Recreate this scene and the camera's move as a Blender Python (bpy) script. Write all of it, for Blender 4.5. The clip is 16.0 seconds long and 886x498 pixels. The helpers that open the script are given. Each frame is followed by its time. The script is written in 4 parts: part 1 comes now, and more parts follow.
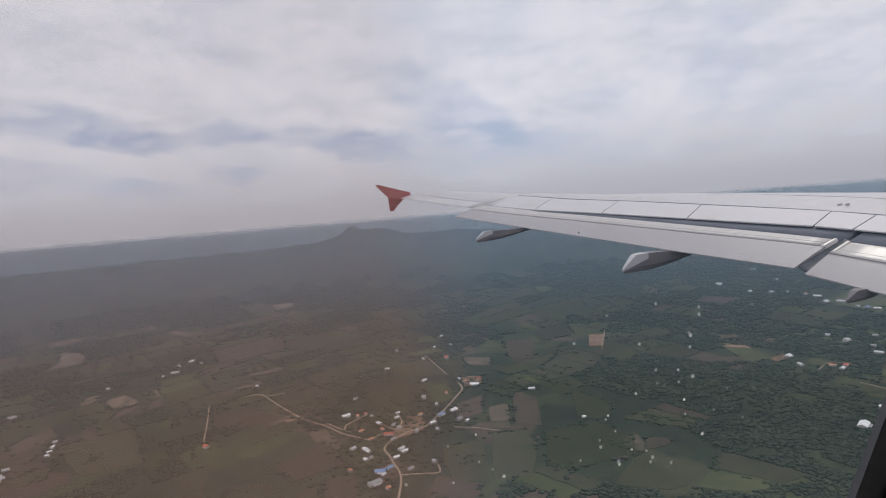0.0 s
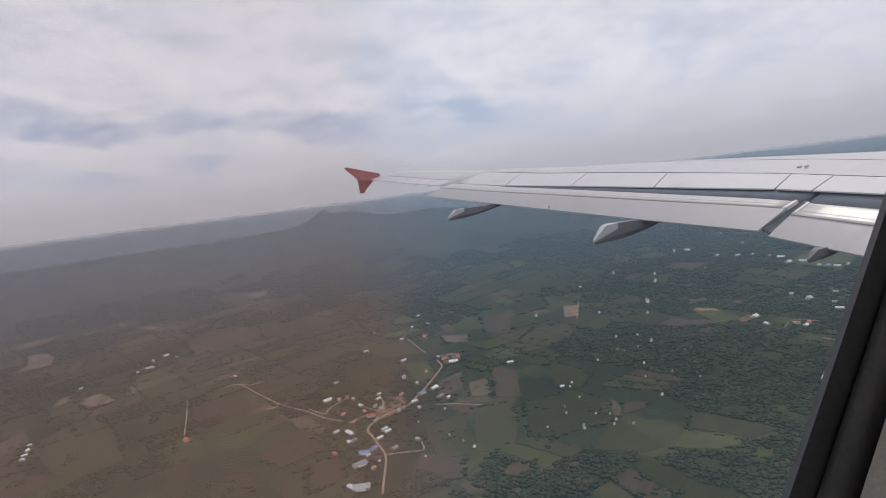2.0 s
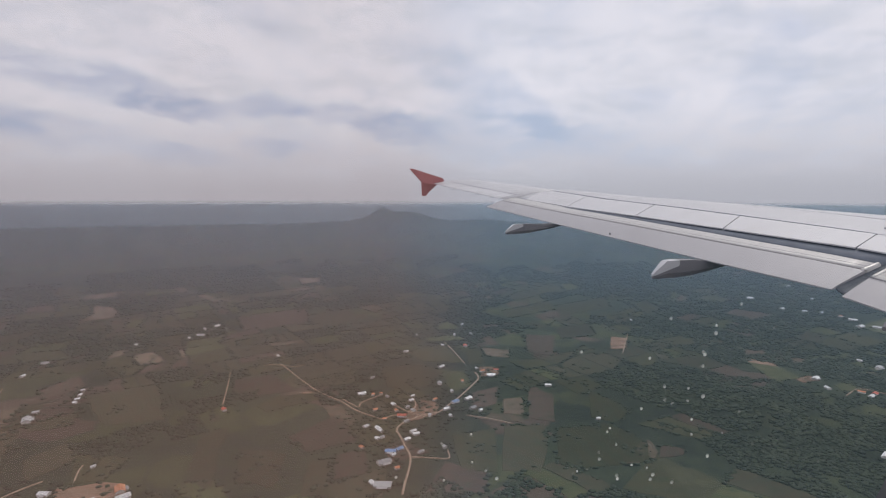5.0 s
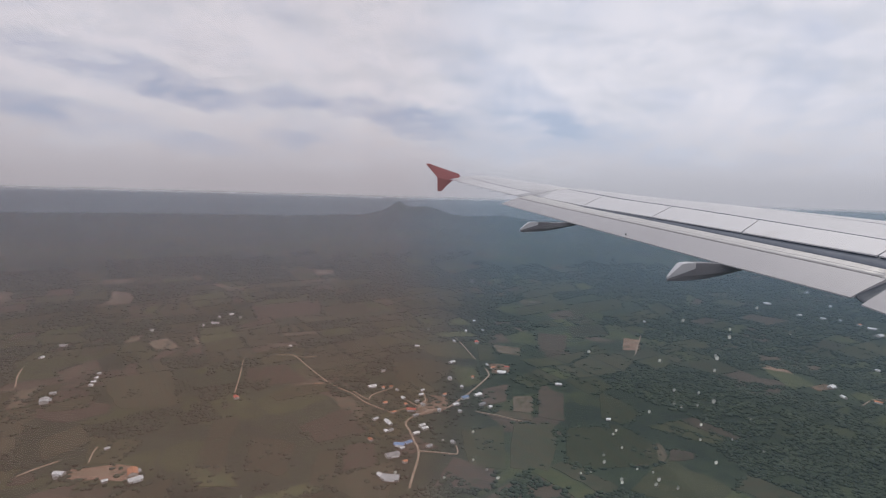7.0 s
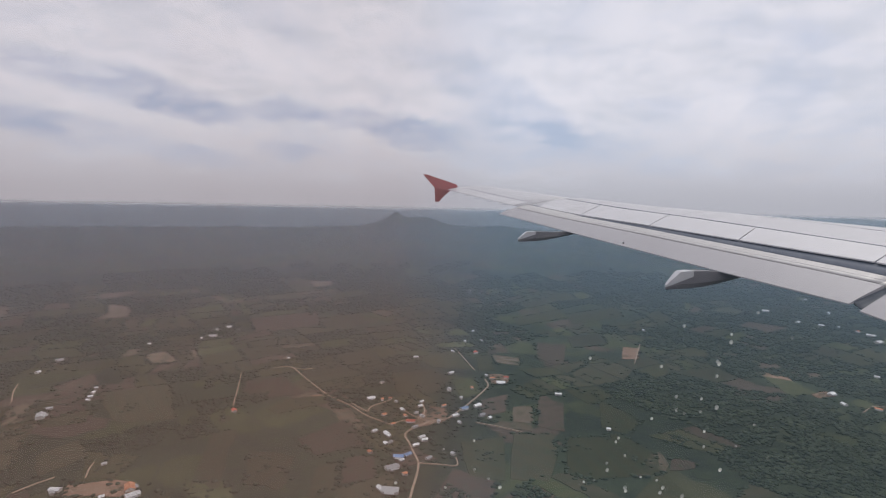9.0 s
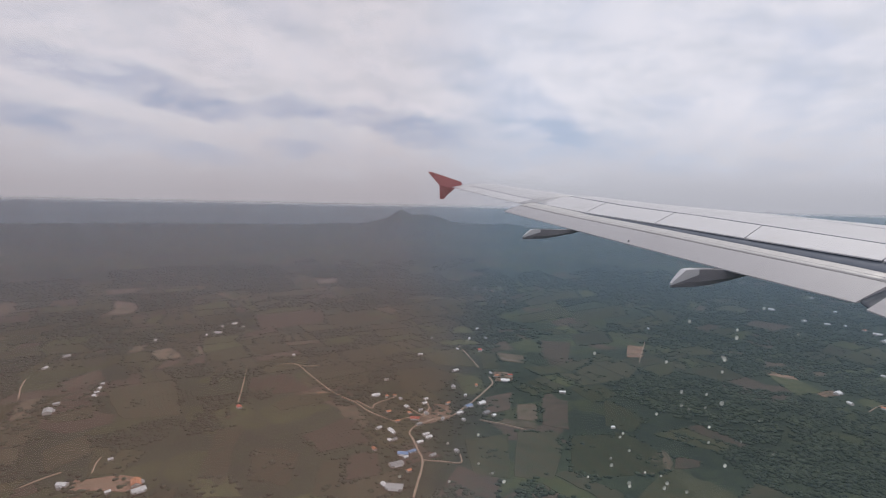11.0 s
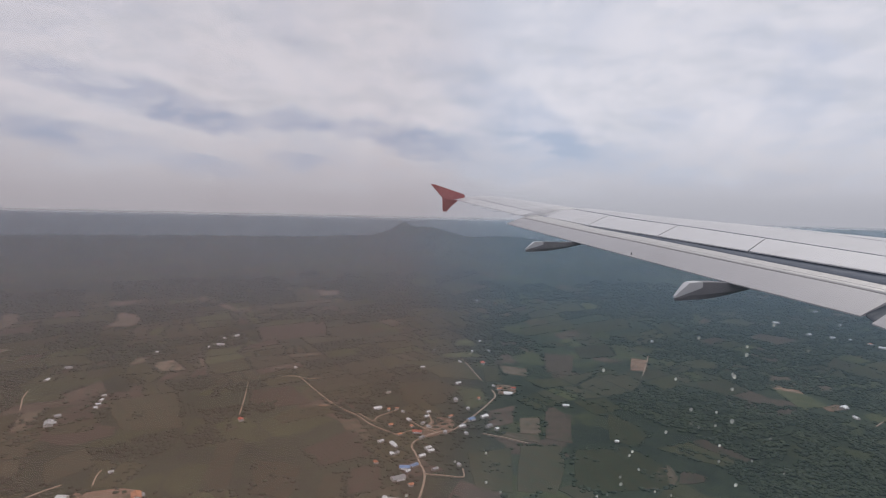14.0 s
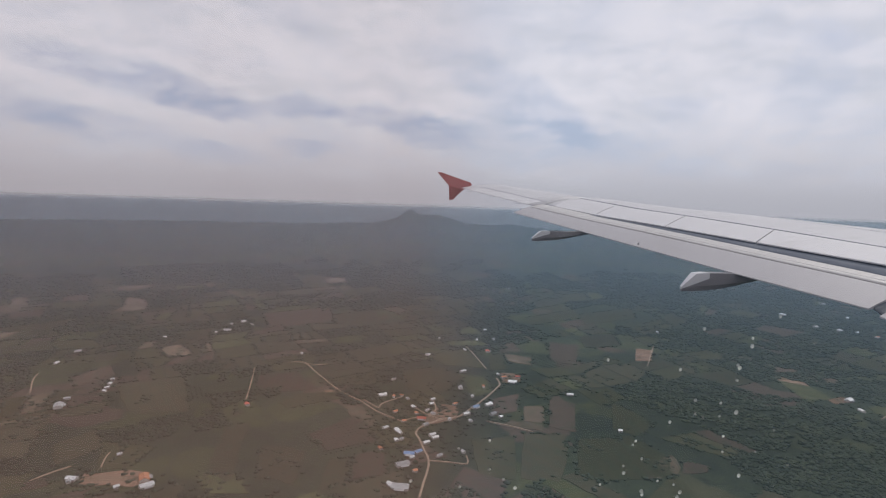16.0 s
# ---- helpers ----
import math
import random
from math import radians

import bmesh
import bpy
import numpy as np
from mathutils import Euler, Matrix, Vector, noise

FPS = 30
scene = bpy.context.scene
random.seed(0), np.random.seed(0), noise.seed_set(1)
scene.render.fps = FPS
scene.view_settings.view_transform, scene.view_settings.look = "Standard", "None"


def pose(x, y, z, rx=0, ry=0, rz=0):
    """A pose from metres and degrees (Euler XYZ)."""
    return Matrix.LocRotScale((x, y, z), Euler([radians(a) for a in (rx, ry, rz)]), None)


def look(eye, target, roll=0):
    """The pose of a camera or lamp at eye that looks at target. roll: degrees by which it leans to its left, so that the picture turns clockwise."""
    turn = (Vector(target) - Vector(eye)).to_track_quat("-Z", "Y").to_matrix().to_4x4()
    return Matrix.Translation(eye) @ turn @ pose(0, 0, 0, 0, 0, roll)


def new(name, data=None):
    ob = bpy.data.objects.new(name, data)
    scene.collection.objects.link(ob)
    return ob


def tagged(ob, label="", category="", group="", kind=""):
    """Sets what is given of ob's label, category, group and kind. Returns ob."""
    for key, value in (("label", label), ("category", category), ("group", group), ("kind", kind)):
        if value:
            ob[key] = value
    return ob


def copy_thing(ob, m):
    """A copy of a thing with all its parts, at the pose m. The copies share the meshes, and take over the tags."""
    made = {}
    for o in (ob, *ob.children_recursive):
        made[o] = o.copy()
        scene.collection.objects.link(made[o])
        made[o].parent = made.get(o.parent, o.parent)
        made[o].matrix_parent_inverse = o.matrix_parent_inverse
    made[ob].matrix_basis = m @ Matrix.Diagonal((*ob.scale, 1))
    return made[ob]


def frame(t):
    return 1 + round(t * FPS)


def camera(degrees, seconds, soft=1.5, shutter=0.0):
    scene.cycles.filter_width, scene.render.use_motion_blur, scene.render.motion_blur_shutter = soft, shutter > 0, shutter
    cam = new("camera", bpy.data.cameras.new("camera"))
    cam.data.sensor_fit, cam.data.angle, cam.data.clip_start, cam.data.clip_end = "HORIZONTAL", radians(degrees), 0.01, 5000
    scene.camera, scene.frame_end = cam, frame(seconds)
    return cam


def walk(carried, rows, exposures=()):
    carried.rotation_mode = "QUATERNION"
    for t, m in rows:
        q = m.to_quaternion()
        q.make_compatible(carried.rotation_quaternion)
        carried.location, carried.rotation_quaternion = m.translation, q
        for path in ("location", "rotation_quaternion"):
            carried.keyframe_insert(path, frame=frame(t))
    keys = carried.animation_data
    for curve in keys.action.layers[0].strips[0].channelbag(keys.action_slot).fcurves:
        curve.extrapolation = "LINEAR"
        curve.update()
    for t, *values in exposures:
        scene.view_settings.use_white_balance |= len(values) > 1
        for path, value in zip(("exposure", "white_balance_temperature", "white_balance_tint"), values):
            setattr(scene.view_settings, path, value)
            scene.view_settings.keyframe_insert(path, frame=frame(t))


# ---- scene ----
cam = camera(75.9, 16.0, soft=1.0)
EYE = 372.0
ROWS = [
    (0.0, -0.008, -0.0, 0.001, -19.91, -4.11, 6.75),
    (0.5, -0.006, -0.005, -0.001, -21.4, -5.56, 7.13),
    (1.0, -0.005, -0.004, -0.0, -23.22, -7.0, 8.76),
    (1.5, -0.006, -0.004, 0.001, -23.41, -7.21, 9.33),
    (2.0, -0.006, -0.004, 0.001, -22.89, -6.61, 9.34),
    (2.5, -0.006, -0.002, 0.002, -22.19, -5.71, 8.94),
    (3.0, -0.006, -0.001, 0.002, -21.37, -5.19, 8.58),
    (3.5, -0.004, -0.001, 0.002, -20.44, -4.95, 7.68),
    (4.0, -0.003, -0.0, 0.002, -19.18, -5.03, 5.55),
    (6.5, -0.001, 0.003, 0.002, -14.84, -5.26, -0.09),
    (7.0, 0.0, 0.004, 0.001, -15.1, -5.51, 0.44),
    (7.5, 0.0, 0.005, 0.0, -15.4, -5.28, 0.75),
    (8.0, 0.0, 0.005, 0.0, -15.45, -4.76, 0.94),
    (8.5, 0.0, 0.006, 0.0, -15.4, -4.46, 1.03),
    (9.0, 0.0, 0.005, 0.0, -15.35, -4.47, 0.94),
    (11.5, -0.0, 0.005, -0.001, -14.73, -4.88, 0.78),
    (12.0, -0.0, 0.006, -0.0, -14.61, -5.07, 0.68),
    (12.5, 0.0, 0.005, 0.0, -14.61, -5.11, 0.63),
    (13.0, -0.001, 0.005, 0.0, -14.83, -4.42, 0.6),
    (13.5, -0.001, 0.005, 0.0, -14.88, -3.5, 0.72),
    (14.0, -0.001, 0.006, 0.0, -14.59, -3.47, 0.75),
    (14.5, -0.001, 0.006, 0.0, -14.4, -4.32, 0.51),
    (15.0, -0.001, 0.006, -0.0, -14.07, -5.44, 0.22),
    (15.5, -0.001, 0.005, 0.0, -13.88, -5.84, 0.03),
    (16.0, -0.001, 0.006, 0.0, -13.94, -4.65, 0.23),
]

# the aircraft flies with one wing a little low
AIRFRAME = Matrix.Translation((0, 0, EYE)) @ Matrix.Rotation(radians(-2.1), 4, Vector((math.sin(radians(15.5)), math.cos(radians(15.5)), 0)))
walk(cam, [(t, AIRFRAME @ pose(x, y, z, 90 + pitch, roll, yaw)) for t, x, y, z, yaw, pitch, roll in ROWS],
     exposures=[(0.0, -0.05), (1.5, 0.02), (4.0, 0.02), (8.0, 0.02), (11.5, 0.05), (13.5, -0.06), (16.0, -0.03)])

# ---------------------------------------------------------------- light
SUN_EL, SUN_AZ = 52.0, 62.0          # azimuth from +y towards +x
sun_way = Vector((math.sin(radians(SUN_AZ)) * math.cos(radians(SUN_EL)), math.cos(radians(SUN_AZ)) * math.cos(radians(SUN_EL)), math.sin(radians(SUN_EL))))
sun = new("sun", bpy.data.lights.new("sun", "SUN"))
sun.data.energy, sun.data.angle, sun.data.color = 1.2, radians(12), (1.0, 0.95, 0.88)
sun.matrix_world = look((0, 0, 3000), Vector((0, 0, 3000)) - sun_way)


class Nodes:
    """Short-hand for node trees."""

    def __init__(self, tree):
        self.t = tree
        tree.nodes.clear()

    def add(self, kind, **kw):
        n = self.t.nodes.new(kind)
        ins = kw.pop("ins", {})
        for k, v in kw.items():
            setattr(n, k, v)
        for k, v in ins.items():
            self.put(n.inputs[k], v)
        return n

    def put(self, sock, v):
        if isinstance(v, bpy.types.NodeSocket):
            self.t.links.new(v, sock)
        elif v is not None:
            if sock.type == "RGBA" and len(v) == 3:
                v = (*v, 1.0)
            sock.default_value = v

    def math(self, op, a, b=None, c=None, clamp=False):
        n = self.add("ShaderNodeMath", operation=op, use_clamp=clamp)
        for i, v in enumerate((a, b, c)):
            if v is not None:
                self.put(n.inputs[i], v)
        return n.outputs[0]

    def mix(self, fac, a, b, blend="MIX"):
        n = self.add("ShaderNodeMix", data_type="RGBA", blend_type=blend)
        self.put(n.inputs[0], fac)
        self.put(n.inputs[6], a)
        self.put(n.inputs[7], b)
        return n.outputs[2]

    def noise(self, vec, scale, detail=3.0, rough=0.55, dist=0.0):
        n = self.add("ShaderNodeTexNoise", ins={"Scale": scale, "Detail": detail, "Roughness": rough, "Distortion": dist})
        if vec is not None:
            self.put(n.inputs["Vector"], vec)
        return n.outputs["Fac"]

    def ramp(self, fac, lo, hi, a=0.0, b=1.0):
        n = self.add("ShaderNodeMapRange", interpolation_type="SMOOTHSTEP", ins={"Value": fac, "From Min": lo, "From Max": hi, "To Min": a, "To Max": b})
        return n.outputs[0]


# the sky: blue behind a thin broken layer of cloud, pale haze near the horizon
world = bpy.data.worlds.new("sky")
scene.world = world
world.use_nodes = True
N = Nodes(world.node_tree)
way = N.add("ShaderNodeTexCoord").outputs["Generated"]
sep = N.add("ShaderNodeSeparateXYZ", ins={0: way})
AX = radians(15.5)
gx = N.math("SUBTRACT", N.math("MULTIPLY", sep.outputs[0], math.cos(AX)), N.math("MULTIPLY", sep.outputs[1], math.sin(AX)))
gy = N.math("ADD", N.math("MULTIPLY", sep.outputs[0], math.sin(AX)), N.math("MULTIPLY", sep.outputs[1], math.cos(AX)))
gy1 = N.math("MAXIMUM", gy, 0.05)
up = N.math("ADD", N.math("MAXIMUM", sep.outputs[2], 0.0), 0.22)
layer = N.add("ShaderNodeCombineXYZ", ins={0: N.math("DIVIDE", gx, up), 1: N.math("MULTIPLY", N.math("DIVIDE", gy, up), 0.6), 2: sep.outputs[2]}).outputs[0]
wob = N.math("MULTIPLY", N.math("SUBTRACT", N.noise(layer, 3.4, 8.0, 0.68), 0.5), 0.13)
wob2 = N.math("MULTIPLY", N.math("SUBTRACT", N.noise(layer, 6.5, 8.0, 0.70), 0.5), 0.055)
gu = N.math("ADD", N.math("DIVIDE", gx, gy1), wob)
gv = N.math("ADD", N.math("DIVIDE", sep.outputs[2], gy1), wob2)
streak = N.add("ShaderNodeCombineXYZ", ins={0: N.math("MULTIPLY", gu, 3.2), 1: N.math("MULTIPLY", gv, 13.0), 2: 0.0}).outputs[0]
gaps = None
# openings in the cloud: across, up, half width, half height, slope, depth
for cu, cv, hw, hh, sl, dp in ((-0.574, 0.220, 0.185, 0.025, -0.27, 0.85), (-0.448, 0.174, 0.088, 0.015, -0.13, 0.60), (-0.277, 0.168, 0.064, 0.014, -0.07, 0.75), (-0.626, 0.133, 0.108, 0.023, -0.12, 0.55),
                               (-0.042, 0.123, 0.074, 0.018, -0.11, 1.00), (-0.145, 0.149, 0.088, 0.013, -0.13, 0.60), (0.089, 0.186, 0.119, 0.032, -0.50, 0.60), (0.140, 0.127, 0.108, 0.019, -0.16, 0.60),
                               (0.170, 0.087, 0.157, 0.023, 0.03, 0.60), (0.373, 0.155, 0.049, 0.019, -0.02, 0.45), (-0.435, 0.091, 0.079, 0.014, -0.12, 0.60), (-0.267, 0.098, 0.054, 0.011, -0.07, 0.60),
                               (0.398, 0.058, 0.069, 0.015, -0.02, 0.45), (0.556, 0.049, 0.069, 0.014, -0.02, 0.40), (0.594, 0.211, 0.056, 0.066, 0.60, 0.35), (-0.733, 0.161, 0.059, 0.019, -0.12, 0.40)):
    du = N.math("SUBTRACT", gu, cu)
    dv = N.math("SUBTRACT", N.math("SUBTRACT", gv, cv + 0.0366 * cu), N.math("MULTIPLY", du, sl + 0.0366))
    r2 = N.math("ADD", N.math("POWER", N.math("DIVIDE", du, hw), 2.0), N.math("POWER", N.math("DIVIDE", dv, hh * 1.25), 2.0))
    g = N.ramp(r2, 0.15, 2.1, dp, 0.0)
    gaps = g if gaps is None else N.math("ADD", gaps, g)
gaps = N.math("MULTIPLY", N.math("MULTIPLY", gaps, N.ramp(N.noise(streak, 1.9, 9.0, 0.68, 0.2), 0.32, 0.62, 0.35, 1.1)), N.ramp(gy, 0.1, 0.3))
thin = N.math("ADD", N.ramp(N.noise(layer, 1.3, 7.0, 0.6, 0.4), 0.46, 0.70, 0.0, 0.34), N.ramp(N.noise(streak, 0.8, 8.0, 0.62, 0.3), 0.50, 0.72, 0.0, 0.30))
open_sky = N.math("MULTIPLY", N.math("ADD", N.math("MULTIPLY", gaps, 0.9), thin), N.ramp(sep.outputs[2], 0.012, 0.10), clamp=True)
white = N.mix(N.ramp(sep.outputs[2], -0.01, 0.17), (0.50, 0.495, 0.545), (0.86, 0.84, 0.91))
white = N.mix(N.math("MULTIPLY", N.ramp(N.noise(streak, 1.5, 8.0, 0.62), 0.42, 0.7), N.ramp(sep.outputs[2], 0.015, 0.10)), white, (0.72, 0.725, 0.80))
wisp = N.math("MULTIPLY", N.ramp(N.noise(layer, 7.0, 10.0, 0.74, 0.8), 0.46, 0.66), N.ramp(sep.outputs[2], 0.02, 0.08))
white = N.mix(N.math("MULTIPLY", wisp, 0.45), white, (0.64, 0.67, 0.77))
puff = N.add("ShaderNodeCombineXYZ", ins={0: N.math("MULTIPLY", gu, 14.0), 1: N.math("MULTIPLY", gv, 30.0), 2: 0.0}).outputs[0]
puffs = N.math("MULTIPLY", N.ramp(N.noise(puff, 1.0, 6.0, 0.6, 0.5), 0.52, 0.68), N.math("MULTIPLY", N.ramp(sep.outputs[2], 0.03, 0.06), N.ramp(sep.outputs[2], 0.07, 0.15, 1.0, 0.0)))
white = N.mix(N.math("MULTIPLY", puffs, 0.35), white, (0.70, 0.67, 0.70))
white = N.mix(N.ramp(sep.outputs[2], 0.25, 0.6), white, (0.88, 0.87, 0.93))
nishita = N.add("ShaderNodeTexSky", sky_type="NISHITA", sun_disc=False, sun_elevation=radians(SUN_EL), sun_rotation=radians(SUN_AZ), altitude=400.0, dust_density=3.0)
blue = N.add("ShaderNodeBackground", ins={"Color": N.mix(0.85, nishita.outputs[0], (3.7, 4.35, 5.9)), "Strength": 0.116})
cloud = N.add("ShaderNodeBackground", ins={"Color": white, "Strength": 1.0})
both = N.add("ShaderNodeMixShader", ins={0: N.math("MULTIPLY", open_sky, 0.88), 1: cloud.outputs[0], 2: blue.outputs[0]})
N.add("ShaderNodeOutputWorld", ins={0: both.outputs[0]})

# ---------------------------------------------------------------- materials


def material(name):
    m = bpy.data.materials.new(name)
    m.use_nodes = True
    return m, Nodes(m.node_tree)


def surface(name, a, b, scale, rough=0.85, metal=0.0, per_object=0.0, per_island=0.0, bump=0.0, fine=None, spec=0.3):
    """Two colours mixed by noise at two sizes, with a little relief."""
    m, n = material(name)
    at = n.add("ShaderNodeNewGeometry").outputs["Position"]
    f = n.ramp(n.noise(at, scale, 5.0, 0.6), 0.3, 0.7)
    col = n.mix(f, a, b)
    g = n.noise(at, fine or scale * 9, 4.0, 0.6)
    col = n.mix(1.0, col, n.mix(g, (0.72, 0.72, 0.72), (1.25, 1.25, 1.25)), "MULTIPLY")
    if per_object:
        r = n.add("ShaderNodeObjectInfo").outputs["Random"]
        col = n.mix(1.0, col, n.mix(r, (1 - per_object,) * 3, (1 + per_object,) * 3), "MULTIPLY")
    if per_island:
        r = n.add("ShaderNodeNewGeometry").outputs["Random Per Island"]
        col = n.mix(1.0, col, n.mix(r, (1 - per_island, 1 - per_island, 1 - per_island * 0.6), (1 + per_island, 1 + per_island * 0.9, 1 + per_island * 0.4)), "MULTIPLY")
    p = n.add("ShaderNodeBsdfPrincipled", ins={"Base Color": col, "Roughness": rough, "Metallic": metal, "Specular IOR Level": spec})
    if bump:
        bn = n.add("ShaderNodeBump", ins={"Strength": 0.5, "Distance": bump, "Height": g})
        n.put(p.inputs["Normal"], bn.outputs[0])
    n.add("ShaderNodeOutputMaterial", ins={0: p.outputs[0]})
    return m


def ground_material():
    """Wooded, patchworked land; the patchwork is drawn out over the far slopes as over miles of plain."""
    m, n = material("ground_cover")
    geo = n.add("ShaderNodeNewGeometry").outputs["Position"]
    g = n.add("ShaderNodeSeparateXYZ", ins={0: geo})
    d = n.math("SQRT", n.math("ADD", n.math("POWER", g.outputs[0], 2.0), n.math("POWER", g.outputs[1], 2.0)))
    far = n.math("DIVIDE", n.math("MAXIMUM", n.math("SUBTRACT", d, 1900.0), 0.0), 3000.0)
    draw = n.math("ADD", n.math("MULTIPLY", n.math("POWER", far, 2.0), 5.0), 1.0)
    at = n.add("ShaderNodeCombineXYZ", ins={0: n.math("MULTIPLY", g.outputs[0], draw), 1: n.math("MULTIPLY", g.outputs[1], draw), 2: 0.0}).outputs[0]
    warp = n.add("ShaderNodeVectorMath", operation="MULTIPLY_ADD", ins={0: n.add("ShaderNodeTexNoise", ins={"Vector": at, "Scale": 0.006, "Detail": 4.0}).outputs["Color"], 1: (190, 190, 0), 2: at}).outputs[0]
    cell = n.add("ShaderNodeTexVoronoi", voronoi_dimensions="2D", ins={"Vector": warp, "Scale": 0.0092, "Randomness": 0.85})
    edge = n.add("ShaderNodeTexVoronoi", voronoi_dimensions="2D", feature="DISTANCE_TO_EDGE", ins={"Vector": warp, "Scale": 0.0092, "Randomness": 0.85})
    pick = n.add("ShaderNodeSeparateColor", ins={0: cell.outputs["Color"]})
    woods = n.mix(n.ramp(n.noise(at, 0.035, 6.0, 0.7), 0.3, 0.7), (0.030, 0.041, 0.028), (0.050, 0.062, 0.038))
    woods = n.mix(1.0, woods, n.mix(n.ramp(n.noise(at, 0.16, 5.0, 0.7), 0.3, 0.7), (0.72, 0.74, 0.76), (1.25, 1.23, 1.18)), "MULTIPLY")
    grass = n.mix(n.ramp(n.noise(at, 0.03, 5.0, 0.65), 0.3, 0.7), (0.048, 0.058, 0.032), (0.074, 0.082, 0.044))
    soil = n.mix(n.noise(at, 0.06, 5.0, 0.6), (0.070, 0.059, 0.045), (0.11, 0.088, 0.066))
    open_land = n.mix(n.ramp(pick.outputs[1], 0.70, 0.76), grass, soil)
    share = n.math("ADD", pick.outputs[0], n.math("MULTIPLY", n.math("SUBTRACT", n.noise(at, 0.0016, 3.0, 0.6), 0.5), 1.5))
    col = n.mix(n.ramp(share, 0.60, 0.66), woods, open_land)
    col = n.mix(n.ramp(edge.outputs["Distance"], 0.015, 0.06, 0.8, 0.0), col, woods)
    big = n.mix(n.ramp(n.noise(at, 0.0016, 5.0, 0.65), 0.3, 0.7), (0.66, 0.68, 0.72), (1.3, 1.28, 1.2))
    col = n.mix(1.0, col, big, "MULTIPLY")
    hump = n.noise(geo, 0.07, 7.0, 0.75)
    bn = n.add("ShaderNodeBump", ins={"Strength": 0.8, "Distance": 4.0, "Height": hump})
    p = n.add("ShaderNodeBsdfPrincipled", ins={"Base Color": col, "Roughness": 0.95, "Specular IOR Level": 0.1, "Normal": bn.outputs[0]})
    n.add("ShaderNodeOutputMaterial", ins={0: p.outputs[0]})
    return m


def crop_material(name, a, b):
    """Field cover: patchy tone, furrows across it, a few bald spots."""
    m, n = material(name)
    at = n.add("ShaderNodeNewGeometry").outputs["Position"]
    info = n.add("ShaderNodeObjectInfo").outputs["Random"]
    col = n.mix(n.ramp(n.noise(at, 0.025, 5.0, 0.65), 0.3, 0.7), a, b)
    turn = n.add("ShaderNodeVectorRotate", rotation_type="Z_AXIS", ins={"Vector": at, "Angle": n.math("MULTIPLY", info, 3.14)}).outputs[0]
    rows = n.add("ShaderNodeTexWave", ins={"Vector": turn, "Scale": 0.055, "Distortion": 3.0, "Detail": 3.0}).outputs["Fac"]
    col = n.mix(1.0, col, n.mix(rows, (0.78, 0.78, 0.78), (1.18, 1.18, 1.18)), "MULTIPLY")
    beds = n.add("ShaderNodeTexWave", ins={"Vector": turn, "Scale": 0.011, "Distortion": 1.5, "Detail": 2.0}).outputs["Fac"]
    col = n.mix(n.ramp(beds, 0.45, 0.55, 0.0, 0.45), col, tuple((p * 0.5 + q * 0.5) * f for p, q, f in zip(a, b, (1.25, 1.08, 1.1))))
    col = n.mix(1.0, col, n.mix(info, (0.75, 0.78, 0.75), (1.22, 1.18, 1.2)), "MULTIPLY")
    col = n.mix(n.ramp(n.noise(at, 0.045, 6.0, 0.72), 0.52, 0.66, 0.0, 0.75), col, (0.036, 0.050, 0.027))
    col = n.mix(1.0, col, n.mix(n.noise(at, 0.35, 4.0, 0.7), (0.75, 0.76, 0.75), (1.25, 1.24, 1.22)), "MULTIPLY")
    p = n.add("ShaderNodeBsdfPrincipled", ins={"Base Color": col, "Roughness": 0.95, "Specular IOR Level": 0.1})
    n.add("ShaderNodeOutputMaterial", ins={0: p.outputs[0]})
    return m


M_GROUND = ground_material()
M_FIELD = {"green": crop_material("green_crop", (0.043, 0.049, 0.027), (0.062, 0.065, 0.036)), "light": crop_material("pale_grass", (0.060, 0.072, 0.037), (0.086, 0.095, 0.050)),
           "olive": crop_material("olive_scrub", (0.046, 0.050, 0.031), (0.066, 0.066, 0.042)), "brown": crop_material("ploughed_soil", (0.066, 0.057, 0.043), (0.090, 0.075, 0.056)),
           "tan": crop_material("dry_stubble", (0.105, 0.090, 0.066), (0.14, 0.118, 0.085)), "earth": crop_material("bare_earth", (0.17, 0.118, 0.084), (0.25, 0.175, 0.125))}
M_DIRT = surface("dirt_road", (0.25, 0.185, 0.13), (0.36, 0.275, 0.20), 0.08)
M_ASPHALT = surface("worn_asphalt", (0.16, 0.15, 0.13), (0.22, 0.20, 0.17), 0.05)
M_LEAF = surface("foliage", (0.032, 0.044, 0.028), (0.052, 0.065, 0.040), 0.02, per_island=0.13, spec=0.15)
M_LEAF_NEAR = surface("foliage_near", (0.026, 0.042, 0.016), (0.055, 0.075, 0.03), 0.1, per_object=0.35, spec=0.15)
M_BARK = surface("bark", (0.09, 0.07, 0.05), (0.15, 0.12, 0.09), 2.0)
M_WALLS = surface("rendered_wall", (0.42, 0.39, 0.34), (0.60, 0.57, 0.52), 0.4, per_object=0.25)
